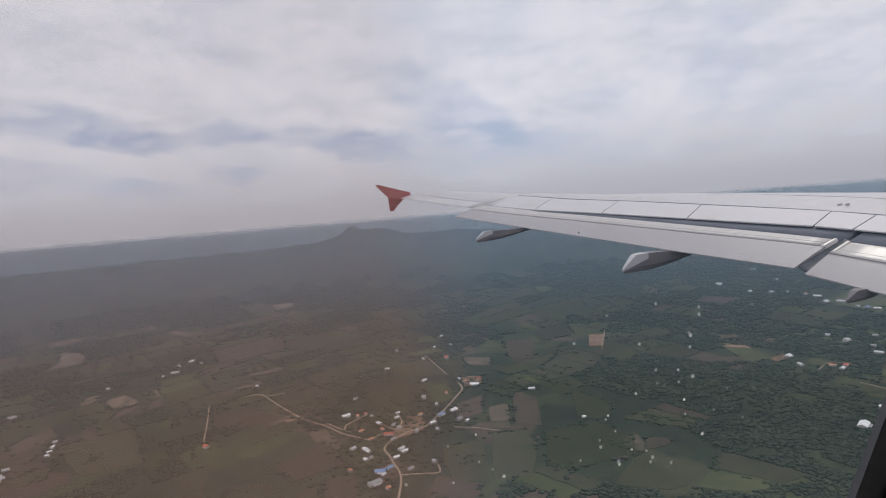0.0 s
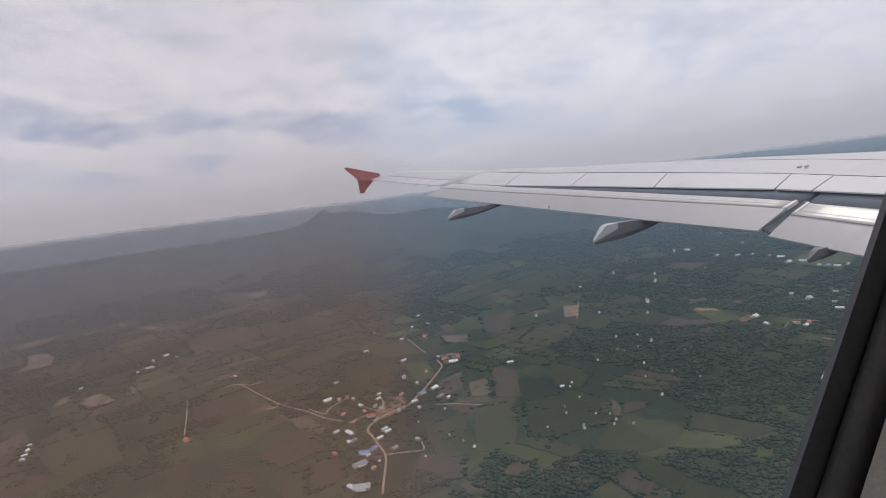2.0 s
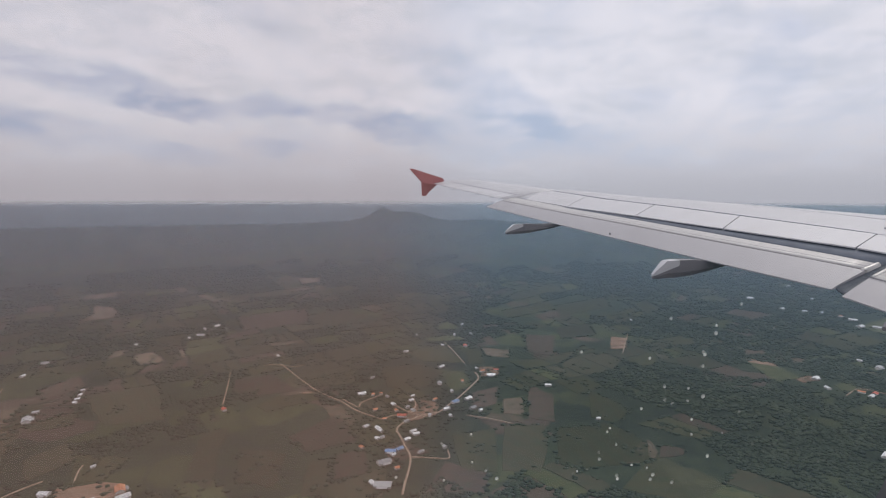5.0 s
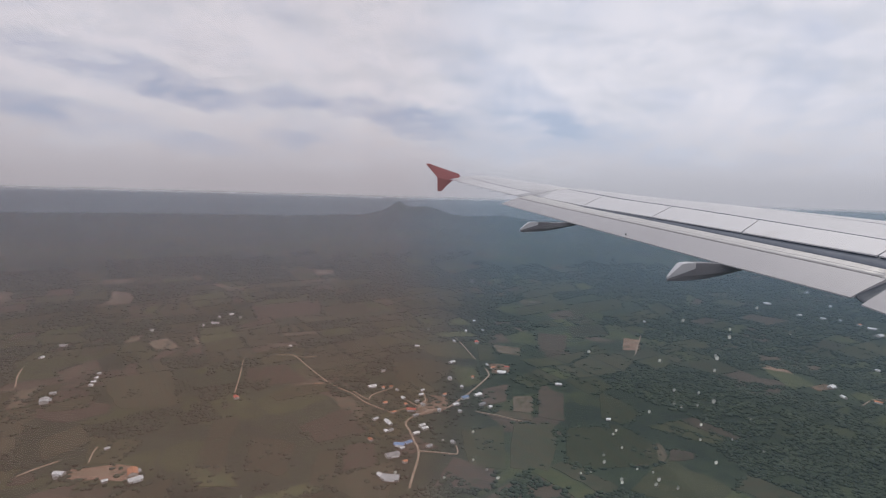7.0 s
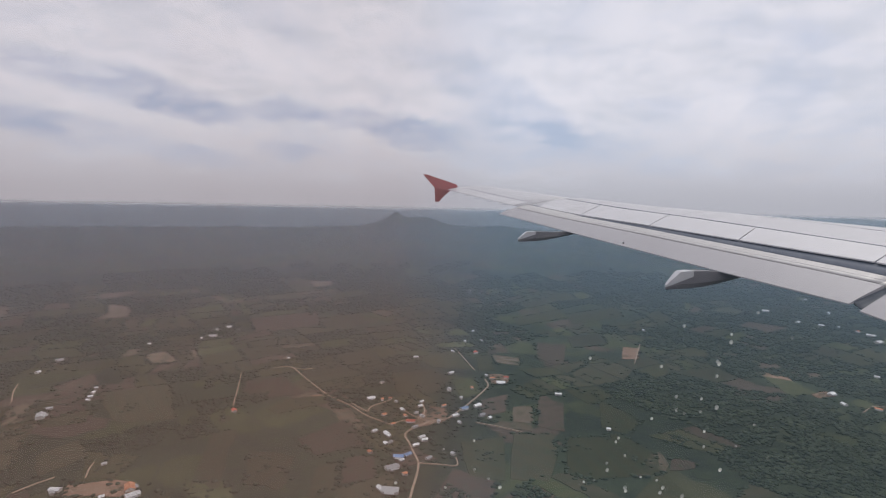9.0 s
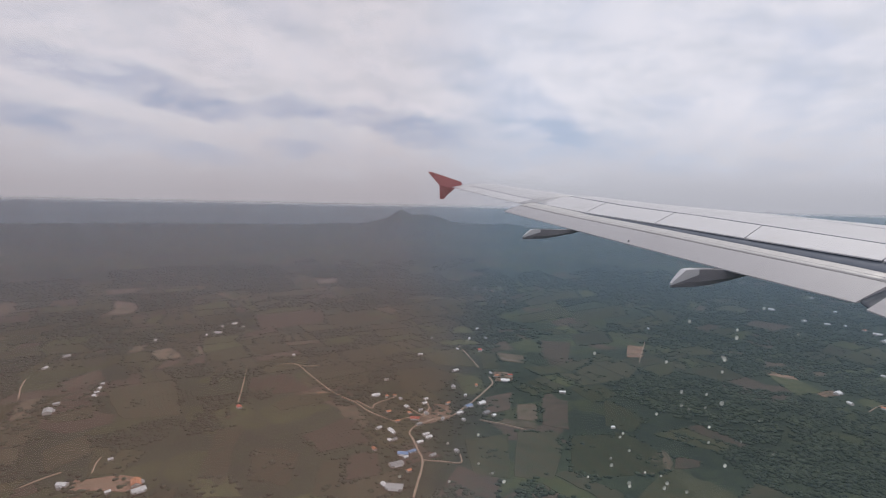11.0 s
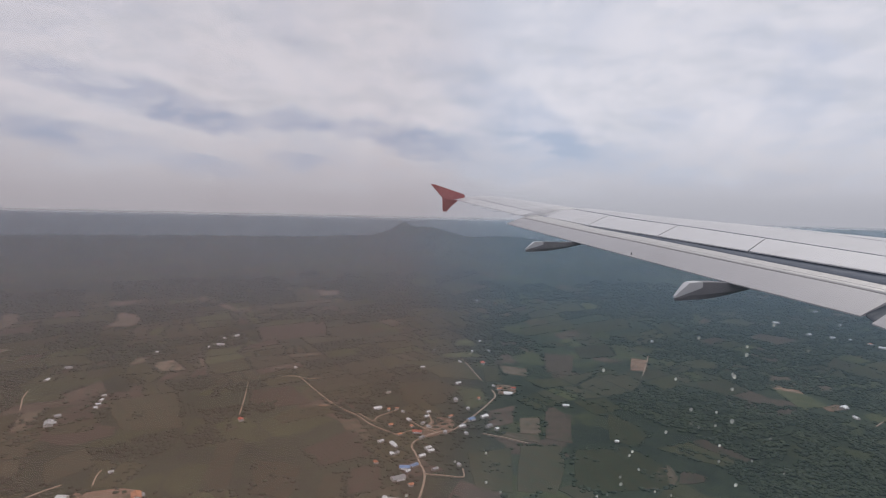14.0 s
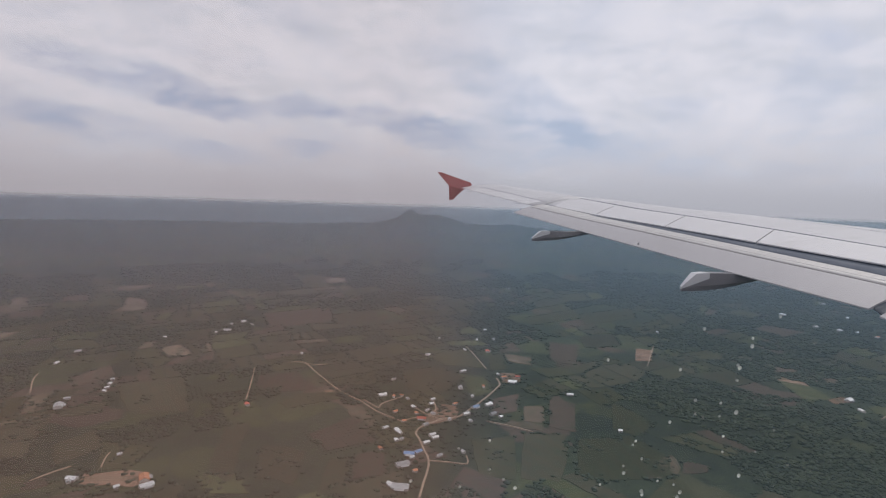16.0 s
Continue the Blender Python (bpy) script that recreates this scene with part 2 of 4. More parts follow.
M_ROOF = {"white": surface("bright_metal_roof", (0.46, 0.46, 0.45), (0.66, 0.65, 0.64), 0.3, rough=0.5, per_object=0.35), "grey": surface("dull_metal_roof", (0.26, 0.26, 0.26), (0.38, 0.37, 0.36), 0.3, per_object=0.25),
          "red": surface("red_tile_roof", (0.36, 0.09, 0.06), (0.50, 0.15, 0.10), 0.3, per_object=0.2), "orange": surface("orange_tile_roof", (0.42, 0.17, 0.09), (0.55, 0.25, 0.14), 0.3, per_object=0.2),
          "blue": surface("blue_metal_roof", (0.12, 0.20, 0.36), (0.22, 0.32, 0.48), 0.3, rough=0.5, per_object=0.2)}
M_RED = surface("red_paint", (0.37, 0.072, 0.070), (0.43, 0.092, 0.088), 3.0, rough=0.4, spec=0.5)
M_SEAL = surface("dark_rubber", (0.085, 0.09, 0.10), (0.12, 0.125, 0.135), 8.0, rough=0.7)
# dark joints, and the spoilers' shade coloured onto the flap slot strip
M_JOINT_SHADE = surface("joint_and_slot_shade", (0.115, 0.125, 0.15), (0.155, 0.165, 0.19), 2.0, rough=0.6)
# brown-grey of the fairing sides has their shade put into it
M_FAIR = surface("shaded_fairing_paint", (0.155, 0.142, 0.145), (0.20, 0.184, 0.186), 1.5, rough=0.5)
M_BEZEL = surface("dark_bezel", (0.072, 0.072, 0.075), (0.098, 0.098, 0.10), 30.0, rough=0.6)
M_GREYBEZEL = surface("grey_gasket", (0.17, 0.168, 0.168), (0.21, 0.207, 0.205), 30.0, rough=0.6)
M_PANEL = surface("cabin_panel", (0.72, 0.69, 0.65), (0.78, 0.75, 0.71), 40.0, rough=0.7, bump=0.0004, fine=900.0)


def wing_paint(name, base, rough, metal):
    """Aircraft skin: grey paint with streaks along the airflow, soft grime and faint relief of the plates."""
    m, n = material(name)
    at = n.add("ShaderNodeTexCoord").outputs["Object"]
    flow = n.add("ShaderNodeMapping", ins={"Vector": at, "Scale": (0.5, 5.0, 1.0), "Rotation": (0, 0, radians(6))}).outputs[0]
    streak = n.noise(flow, 2.2, 6.0, 0.65)
    grime = n.noise(at, 1.1, 5.0, 0.6)
    col = n.mix(n.ramp(streak, 0.35, 0.75), tuple(c * 1.02 for c in base), tuple(c * 0.94 for c in base))
    col = n.mix(n.ramp(grime, 0.55, 0.8, 0.0, 0.35), col, tuple(c * f for c, f in zip(base, (0.72, 0.68, 0.63))))
    bn = n.add("ShaderNodeBump", ins={"Strength": 0.12, "Distance": 0.01, "Height": n.noise(at, 0.9, 3.0)})
    p = n.add("ShaderNodeBsdfPrincipled", ins={"Base Color": col, "Roughness": n.ramp(streak, 0.3, 0.8, rough, rough + 0.15), "Metallic": metal, "Specular IOR Level": 0.5, "Normal": bn.outputs[0]})
    n.add("ShaderNodeOutputMaterial", ins={0: p.outputs[0]})
    return m


M_SKIN = wing_paint("wing_skin", (0.475, 0.458, 0.468), 0.38, 0.0)
M_PLATE = wing_paint("spoiler_paint", (0.525, 0.506, 0.515), 0.42, 0.0)
M_FLAP = wing_paint("flap_paint", (0.37, 0.348, 0.354), 0.42, 0.0)
M_FLAPNOSE = wing_paint("flap_nose_metal", (0.46, 0.435, 0.42), 0.42, 0.10)
M_BARE = wing_paint("bare_metal", (0.58, 0.555, 0.525), 0.42, 0.35)


def pane_material():
    """Acrylic pane; a cabin reflection is coloured in as brownish film, thicker aft."""
    m, n = material("window_acrylic")
    at = n.add("ShaderNodeTexCoord").outputs["Object"]
    s = n.add("ShaderNodeSeparateXYZ", ins={0: at})
    edge = n.math("ADD", s.outputs[0], n.math("MULTIPLY", n.math("SUBTRACT", n.noise(at, 18.0, 3.0), 0.5), 0.03))
    aft = n.ramp(edge, 0.020, 0.064, 1.0, 0.0)
    low = n.ramp(s.outputs[2], 0.0, 0.125, 1.0, 0.18)
    blot = n.ramp(n.noise(at, 30.0, 4.0), 0.2, 0.8, 0.75, 1.2)
    amount = n.math("ADD", n.math("MULTIPLY", n.math("MULTIPLY", aft, low), n.math("MULTIPLY", blot, VEIL)), 0.036)
    clear = n.add("ShaderNodeBsdfTransparent", ins={0: (0.97, 0.975, 0.98)})
    # blue veil stands for haze over the land, brown for the cabin's reflection
    dirt = n.add("ShaderNodeBsdfTranslucent", ins={0: n.mix(aft, (0.29, 0.42, 0.60), (0.49, 0.298, 0.252))})
    film = n.add("ShaderNodeMixShader", ins={0: amount, 1: clear.outputs[0], 2: dirt.outputs[0]})
    gloss = n.add("ShaderNodeBsdfGlossy", ins={"Roughness": 0.25})
    out = n.add("ShaderNodeMixShader", ins={0: 0.015, 1: film.outputs[0], 2: gloss.outputs[0]})
    n.add("ShaderNodeOutputMaterial", ins={0: out.outputs[0]})
    return m


VEIL = 0.105
M_PANE = pane_material()


def drop_material():
    m, n = material("dried_drop")
    r = n.add("ShaderNodeObjectInfo").outputs["Random"]
    clear = n.add("ShaderNodeBsdfTransparent")
    chalk = n.add("ShaderNodeBsdfTranslucent", ins={0: (0.95, 0.94, 0.88)})
    out = n.add("ShaderNodeMixShader", ins={0: n.math("ADD", n.math("MULTIPLY", n.math("POWER", r, 1.5), 0.80), 0.20), 1: clear.outputs[0], 2: chalk.outputs[0]})
    n.add("ShaderNodeOutputMaterial", ins={0: out.outputs[0]})
    return m


M_DROP = drop_material()


def haze_material():
    """Thin haze: mostly clear, thickening with height over the ground, gone towards its upper brim."""
    m, n = material("valley_mist")
    z = n.add("ShaderNodeSeparateXYZ", ins={0: n.add("ShaderNodeNewGeometry").outputs["Position"]}).outputs[2]

    def own(key):
        return n.add("ShaderNodeAttribute", attribute_type="OBJECT", attribute_name=key).outputs["Fac"]
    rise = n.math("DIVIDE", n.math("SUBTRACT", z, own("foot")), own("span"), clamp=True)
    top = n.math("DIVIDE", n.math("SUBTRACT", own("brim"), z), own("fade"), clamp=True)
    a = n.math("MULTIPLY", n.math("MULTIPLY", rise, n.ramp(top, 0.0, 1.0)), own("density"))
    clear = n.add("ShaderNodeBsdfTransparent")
    # farther sheets are coloured paler in place of brighter scattered light
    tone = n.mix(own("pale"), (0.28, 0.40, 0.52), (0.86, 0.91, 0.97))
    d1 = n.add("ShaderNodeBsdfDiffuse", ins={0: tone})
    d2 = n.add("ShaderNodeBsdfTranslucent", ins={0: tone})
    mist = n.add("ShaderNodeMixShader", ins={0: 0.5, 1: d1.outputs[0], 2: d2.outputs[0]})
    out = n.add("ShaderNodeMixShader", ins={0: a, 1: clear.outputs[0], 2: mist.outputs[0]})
    n.add("ShaderNodeOutputMaterial", ins={0: out.outputs[0]})
    return m


M_HAZE = haze_material()

# ---------------------------------------------------------------- mesh helpers


def mesh_of(name, verts, faces, mat, smooth=False):
    me = bpy.data.meshes.new(name)
    me.from_pydata([tuple(v) for v in verts], [], faces)
    me.materials.append(mat)
    if smooth:
        me.polygons.foreach_set("use_smooth", [True] * len(me.polygons))
    me.update()
    return me


def part(name, bm, mat, parent, label="", smooth=False):
    me = bpy.data.meshes.new(name)
    bmesh.ops.recalc_face_normals(bm, faces=bm.faces)
    bm.to_mesh(me)
    bm.free()
    me.materials.append(mat)
    if smooth:
        me.polygons.foreach_set("use_smooth", [True] * len(me.polygons))
    ob = new(name, me)
    ob.parent = parent
    if label:
        ob["label"] = label
    return ob


def loft(sections, close=True, caps=True):
    """A skin over sections (lists of points, all of one length)."""
    bm = bmesh.new()
    rows = [[bm.verts.new(p) for p in s] for s in sections]
    n = len(rows[0])
    for a, b in zip(rows, rows[1:]):
        for i in range(n if close else n - 1):
            j = (i + 1) % n
            bm.faces.new((a[i], a[j], b[j], b[i]))
    if caps and close:
        bm.faces.new(rows[0])
        bm.faces.new(rows[-1][::-1])
    return bm


def box(x0, x1, y0, y1, z0, z1):
    return loft([[(x0, y0, z), (x1, y0, z), (x1, y1, z), (x0, y1, z)] for z in (z0, z1)])


def lerp_line(pts, y):
    """Value at y on a broken line of (y, values...)."""
    for a, b in zip(pts, pts[1:]):
        if y <= b[0] or b is pts[-1]:
            f = (y - a[0]) / (b[0] - a[0])
            return [p + (q - p) * f for p, q in zip(a[1:], b[1:])]


# ---------------------------------------------------------------- the land
# base level of the land outwards (distance, height): flat valley, wooded slope, near ridge, far ranges
PROFILE = ((0, 0), (1700, 0), (2100, 14), (2550, 48), (3000, 102), (3300, 158), (3520, 208), (3680, 206), (3900, 196), (4200, 228), (4500, 264), (4800, 309), (5000, 322))


def base_level(d):
    for k in range(len(PROFILE) - 1):
        (d1, z1), (d2, z2) = PROFILE[k], PROFILE[k + 1]
        if d <= d2:
            d0, z0 = PROFILE[max(k - 1, 0)]
            d3, z3 = PROFILE[min(k + 2, len(PROFILE) - 1)]
            m1 = (z2 - z0) / (d2 - d0) if k else 0.0
            m2 = (z3 - z1) / (d3 - d1)
            w, t = d2 - d1, (d - d1) / (d2 - d1)
            return (2 * t ** 3 - 3 * t * t + 1) * z1 + (t ** 3 - 2 * t * t + t) * w * m1 + (3 * t * t - 2 * t ** 3) * z2 + (t ** 3 - t * t) * w * m2
    return PROFILE[-1][1]


def spot(az, d):
    return d * math.sin(radians(az)), d * math.cos(radians(az))


# hills: place, half widths, height above the slope
HILLS = ((*spot(10.7, 3420), 70, 150, 62), (*spot(10.9, 3430), 200, 260, 46), (*spot(14.3, 3400), 95, 190, 62), (*spot(12.4, 3260), 400, 330, 34), (*spot(-9.0, 3480), 70, 110, 13),
         (*spot(21.5, 3450), 230, 240, 34), (*spot(5.0, 3450), 120, 160, 10), (*spot(17.0, 2850), 170, 200, 26), (*spot(26.0, 3000), 260, 200, 24), (*spot(35.0, 3250), 300, 240, 30),
         (*spot(2.0, 2900), 240, 170, 16), (*spot(-15.0, 3050), 260, 190, 15), (*spot(50.3, 4600), 105, 150, 30), (*spot(50.0, 4600), 260, 150, 12))


def height(x, y):
    d = math.hypot(x, y)
    z = 2.5 * noise.noise((x / 420, y / 420, 0.3)) + base_level(d)
    if d > 1900:
        f = min((d - 1900) / 1100, 1.0)
        z += f * (9.0 * noise.fractal((x / 330, y / 330, 4.0), 1.0, 2.0, 4) + 6.0 * (0.5 - abs(noise.noise((x / 170, y / 170, 8.0)))) + 2.2 * noise.noise((x / 48, y / 48, 3.0)))
    if d > 3700:
        f = min((d - 3700) / 300, 1.0)
        az = math.degrees(math.atan2(x, y))
        z += f * (6.0 * noise.fractal((az / 7, d / 210, 9.0), 1.0, 2.0, 4) + 9.0 * max(0.0, noise.noise((az / 4.1, d / 190, 1.0))))
    for hx, hy, sx, sy, top in HILLS:
        e = ((x - hx) / sx) ** 2 + ((y - hy) / sy) ** 2
        if e < 9:
            z += top * math.exp(-e ** 0.75) * (1 + 0.18 * noise.fractal((x / 90, y / 90, 1.0), 1.0, 2.0, 4))
    return z


def build_ground():
    verts, faces = [(0, 0, 0)], []
    azs = [-180 + i * 6 for i in range(25)] + [-36 + i * 0.30 for i in range(1, 390)] + [81 + i * 5.5 for i in range(1, 18)]
    azs = [a for a in azs if a < 179]
    ds = [60, 150, 250, 350, 430, 500] + [500 + 1400 * (i / 60) ** 1.2 for i in range(1, 61)] + [1900 + 30 * i for i in range(1, 101)]
    k = len(azs)
    for d in ds:
        for a in azs:
            x, y = d * math.sin(radians(a)), d * math.cos(radians(a))
            verts.append((x, y, height(x, y)))
    for i in range(k):
        faces.append((0, 1 + (i + 1) % k, 1 + i))
    for r in range(len(ds) - 1):
        a, b = 1 + r * k, 1 + (r + 1) * k
        for i in range(k):
            j = (i + 1) % k
            faces.append((a + i, a + j, b + j, b + i))
    return tagged(new("ground", mesh_of("ground", verts, faces, M_GROUND, True)), "green and brown valley floor rising to wooded hills", "ground", kind="structure")


build_ground()

FIELDS, ROADS, HOMES = [], [], []


def inside(x, y, poly):
    c, n = False, len(poly)
    for i in range(n):
        (x0, y0), (x1, y1) = poly[i], poly[i - 1]
        if (y0 > y) != (y1 > y) and x < (x1 - x0) * (y - y0) / (y1 - y0) + x0:
            c = not c
    return c


FIELD_LABEL = {"green": "green cropped field among hedges on the valley floor", "light": "pale green grass field on the valley floor", "olive": "olive scrubby field dotted with bushes",
               "brown": "brown ploughed field with faint furrows", "tan": "dry tan stubble field on the valley floor", "earth": "bare orange-brown earth yard beside the farms"}


def field(kind, pts, lift=0.6):
    """A field: a sheet of crop just above the soil, with a wavering edge."""
    n = len(pts)
    cx, cy = sum(p[0] for p in pts) / n, sum(p[1] for p in pts) / n
    rim = []
    for i in range(n):
        (x0, y0), (x1, y1) = pts[i], pts[(i + 1) % n]
        for s in range(6):
            f = s / 6
            x, y = x0 + (x1 - x0) * f, y0 + (y1 - y0) * f
            w = 5.5 * noise.noise((x / 24, y / 24, 7.0))
            rim.append((x + w, y + w))
    verts, faces = [(cx, cy, height(cx, cy) + lift)], []
    rings = (0.25, 0.5, 0.75, 0.97, 1.0)
    k = len(rim)
    for r in rings:
        for x, y in rim:
            px, py = cx + (x - cx) * r, cy + (y - cy) * r
            verts.append((px, py, height(px, py) + (lift if r < 1 else -0.5)))
    for i in range(k):
        faces.append((0, 1 + i, 1 + (i + 1) % k))
        for q in range(len(rings) - 1):
            a, b = 1 + q * k, 1 + (q + 1) * k
            faces.append((a + i, b + i, b + (i + 1) % k, a + (i + 1) % k))
    FIELDS.append((cx, cy, max(math.hypot(p[0] - cx, p[1] - cy) for p in pts), pts, kind))
    return tagged(new("field", mesh_of("field", verts, faces, M_FIELD[kind])), FIELD_LABEL[kind], "field", "fields of the valley", "structure")


def road(name, width, pts):
    """A road: a low crowned strip along a smoothed line."""
    line = []
    for i in range(len(pts) - 1):
        p0, p1, p2, p3 = (Vector(pts[max(0, min(len(pts) - 1, i + j))]) for j in (-1, 0, 1, 2))
        for s in range(5):
            t = s / 5
            line.append(0.5 * ((2 * p1) + (p2 - p0) * t + (2 * p0 - 5 * p1 + 4 * p2 - p3) * t * t + (3 * p1 - p0 - 3 * p2 + p3) * t ** 3))
    line.append(Vector(pts[-1]))
    ROADS.extend((p.x, p.y, width) for p in line)
    verts, faces = [], []
    for i, p in enumerate(line):
        way = (line[min(i + 1, len(line) - 1)] - line[max(i - 1, 0)]).normalized()
        side = Vector((-way.y, way.x))
        for f, dz in ((-0.5, -0.4), (-0.42, 1.1), (0, 1.25), (0.42, 1.1), (0.5, -0.4)):
            q = p + side * width * f * (1 + 0.18 * noise.noise((p.x / 20, p.y / 20, f)))
            verts.append((q.x, q.y, height(q.x, q.y) + dz))
    for i in range(len(line) - 1):
        for j in range(4):
            a = i * 5 + j
            faces.append((a, a + 1, a + 6, a + 5))
    label = {"village_road": "winding pale dirt road through the village", "farm_lane": "narrow pale dirt lane between fields", "paved_road": "straight worn grey-brown paved road"}[name]
    return tagged(new("road", mesh_of("road", verts, faces, M_ASPHALT if name == "paved_road" else M_DIRT)), label, "road", kind="structure")


HOUSE_LABEL = {"white": "low farm building with a bright white metal roof", "grey": "low farm shed with a dull grey metal roof", "red": "village house with a red tiled roof",
               "orange": "village house with an orange tiled roof", "blue": "low building with a blue metal roof"}


def house(x, y, turn, length, width, kind):
    """A house: walls with door and windows, a gable roof with eaves, and a lean-to on the longer ones."""
    z = height(x, y)
    HOMES.append((x, y, max(length, width) * 0.7))
    home = tagged(new("house"), HOUSE_LABEL[kind], "house", "village houses")
    home.matrix_world = pose(x, y, z, 0, 0, turn)
    a, b, h = length / 2, width / 2, 3.0 + 0.03 * length
    top = h + width * 0.22
    part("wall", loft([[(sx * a, -b, -1), (sx * a, b, -1), (sx * a, b, h), (sx * a, 0, top - 0.1), (sx * a, -b, h)] for sx in (-1, 1)]), M_WALLS, home)
    o = 0.7
    part("roof", loft([[(sx * (a + o), -b - o, h - 0.3), (sx * (a + o), 0, top), (sx * (a + o), b + o, h - 0.3), (sx * (a + o), b + o, h - 0.08), (sx * (a + o), 0, top + 0.25), (sx * (a + o), -b - o, h - 0.08)] for sx in (-1, 1)]),
         M_ROOF[kind], home)
    if length > 14:
        part("lean_to", loft([[(sx * a * 0.6, -b - o, h - 0.5), (sx * a * 0.6, -b - 4.5, h - 1.3), (sx * a * 0.6, -b - 4.5, h - 1.1), (sx * a * 0.6, -b - o, h - 0.3)] for sx in (-1, 1)]), M_ROOF["grey"], home, "dull grey lean-to roof")
    part("door", box(-0.5, 0.5, -b - 0.04, -b + 0.1, 0, 2.1), M_BARK, home, "dark wooden door")
    for wx in (-a * 0.55, a * 0.55):
        part("window", box(wx - 0.6, wx + 0.6, -b - 0.03, -b + 0.1, 0.9, 2.0), M_BEZEL, home, "dark window")
    return home


road("village_road", 3.3, [(148, 671), (161, 707), (178, 753), (184, 782), (184, 807), (185, 849), (184, 872), (195, 894), (221, 913), (247, 925), (271, 930), (301, 960), (334, 996), (373, 1044), (403, 1085), (410, 1126)])
road("farm_lane", 2.4, [(184, 773), (211, 763), (235, 754), (242, 780)])
road("farm_lane", 2.4, [(420, 1388), (419, 1342), (415, 1279), (410, 1194)])
road("farm_lane", 2.4, [(-95, 1276), (-94, 1196), (-94, 1126), (-95, 1073)])
road("farm_lane", 2.4, [(-26, 1306), (10, 1303), (44, 1194), (78, 1093), (114, 1028), (134, 977), (170, 924)])
road("farm_lane", 2.4, [(10, 1303), (35, 1280), (61, 1283)])
road("farm_lane", 2.4, [(-513, 1284), (-503, 1237), (-479, 1168)])
road("farm_lane", 2.4, [(118, 1039), (139, 993), (149, 1014), (191, 1043)])
road("farm_lane", 2.4, [(314, 902), (346, 877), (376, 846)])
road("farm_lane", 2.4, [(-259, 829), (-263, 860), (-262, 877)])
road("farm_lane", 2.4, [(801, 1162), (872, 1254), (933, 1332)])
road("farm_lane", 2.4, [(-334, 806), (-317, 826), (-299, 841)])
road("farm_lane", 2.4, [(206, 978), (221, 944), (241, 916)])
road("farm_lane", 2.4, [(245, 1009), (240, 971), (225, 943)])
road("farm_lane", 2.4, [(170, 924), (194, 937), (205, 924)])
road("paved_road", 13, [(977, 543), (1083, 584), (1354, 675)])
road("farm_lane", 2.4, [(1031, 705), (1035, 639), (1042, 574)])
road("farm_lane", 2.4, [(1044, 793), (1109, 815), (1129, 778)])
field("green", [(303, 1322), (411, 1372), (411, 1203), (324, 1235)])
field("tan", [(495, 1316), (553, 1273), (528, 1212), (481, 1246)])
field("brown", [(354, 1004), (423, 1026), (384, 939), (331, 923)])
field("tan", [(405, 959), (444, 956), (411, 878), (378, 891)])
field("brown", [(483, 1020), (507, 955), (446, 830), (412, 862)])
field("green", [(437, 808), (534, 805), (546, 723), (513, 663), (408, 670), (379, 697)])
field("green", [(585, 958), (606, 846), (550, 802), (514, 830)])
field("tan", [(521, 716), (556, 731), (541, 687), (520, 668), (504, 682)])
field("brown", [(559, 706), (588, 685), (567, 666), (528, 670)])
field("brown", [(457, 691), (507, 683), (490, 661), (442, 674)])
field("olive", [(358, 845), (426, 830), (392, 750), (345, 678), (294, 697)])
field("green", [(264, 832), (340, 837), (288, 693), (244, 720)])
field("brown", [(227, 746), (277, 696), (250, 647), (174, 665)])
field("brown", [(-86, 1221), (-5, 1236), (36, 1115), (-82, 1095)])
field("green", [(-35, 1043), (-1, 1090), (83, 1092), (86, 1056), (-16, 1018)])
field("olive", [(-117, 951), (-79, 962), (-85, 754), (-122, 754)])
field("light", [(-127, 782), (-77, 778), (-59, 720), (-113, 733)])
field("brown", [(13, 895), (98, 966), (122, 857), (43, 830)])
field("earth", [(201, 925), (257, 997), (287, 978), (263, 916), (215, 906)])
field("earth", [(-277, 814), (-218, 816), (-187, 796), (-182, 762), (-270, 783)])
field("brown", [(-341, 802), (-320, 820), (-305, 794), (-318, 782), (-334, 785)])
field("light", [(1045, 1042), (1079, 979), (1061, 904), (984, 892)])
field("earth", [(1059, 1053), (1104, 1025), (1079, 979), (1036, 1021)])
field("olive", [(779, 1463), (898, 1478), (847, 1349), (731, 1340)])
field("brown", [(660, 1417), (731, 1371), (632, 1196), (589, 1245)])
field("green", [(451, 1309), (493, 1317), (455, 1185), (416, 1184)])
field("olive", [(94, 1828), (245, 1878), (241, 1715), (111, 1675)])
field("olive", [(-350, 1198), (-228, 1236), (-182, 1028), (-276, 1023)])
field("brown", [(-444, 1252), (-395, 1338), (-366, 1254), (-415, 1195)])
field("olive", [(-351, 920), (-309, 972), (-274, 902), (-323, 844)])
field("green", [(-288, 925), (-207, 887), (-223, 820), (-263, 822)])
field("brown", [(-113, 1863), (100, 1942), (98, 1741), (-86, 1659)])
field("green", [(717, 1720), (934, 1804), (897, 1689), (694, 1618)])
field("green", [(920, 1734), (1158, 1799), (1089, 1656), (872, 1604)])
field("olive", [(-54, 872), (11, 837), (-5, 738), (-55, 765)])
field("earth", [(868, 1314), (907, 1294), (836, 1195), (800, 1213)])
field("tan", [(348, 911), (406, 871), (395, 846), (338, 879)])
field("earth", [(429, 1164), (474, 1150), (454, 1093), (412, 1090)])
field("earth", [(46, 1100), (64, 1103), (64, 1076), (47, 1077)])
field("tan", [(-112, 1007), (-95, 1019), (-91, 1008), (-107, 995)])
field("olive", [(221, 1211), (314, 1223), (344, 1144), (285, 1062), (209, 1079)])
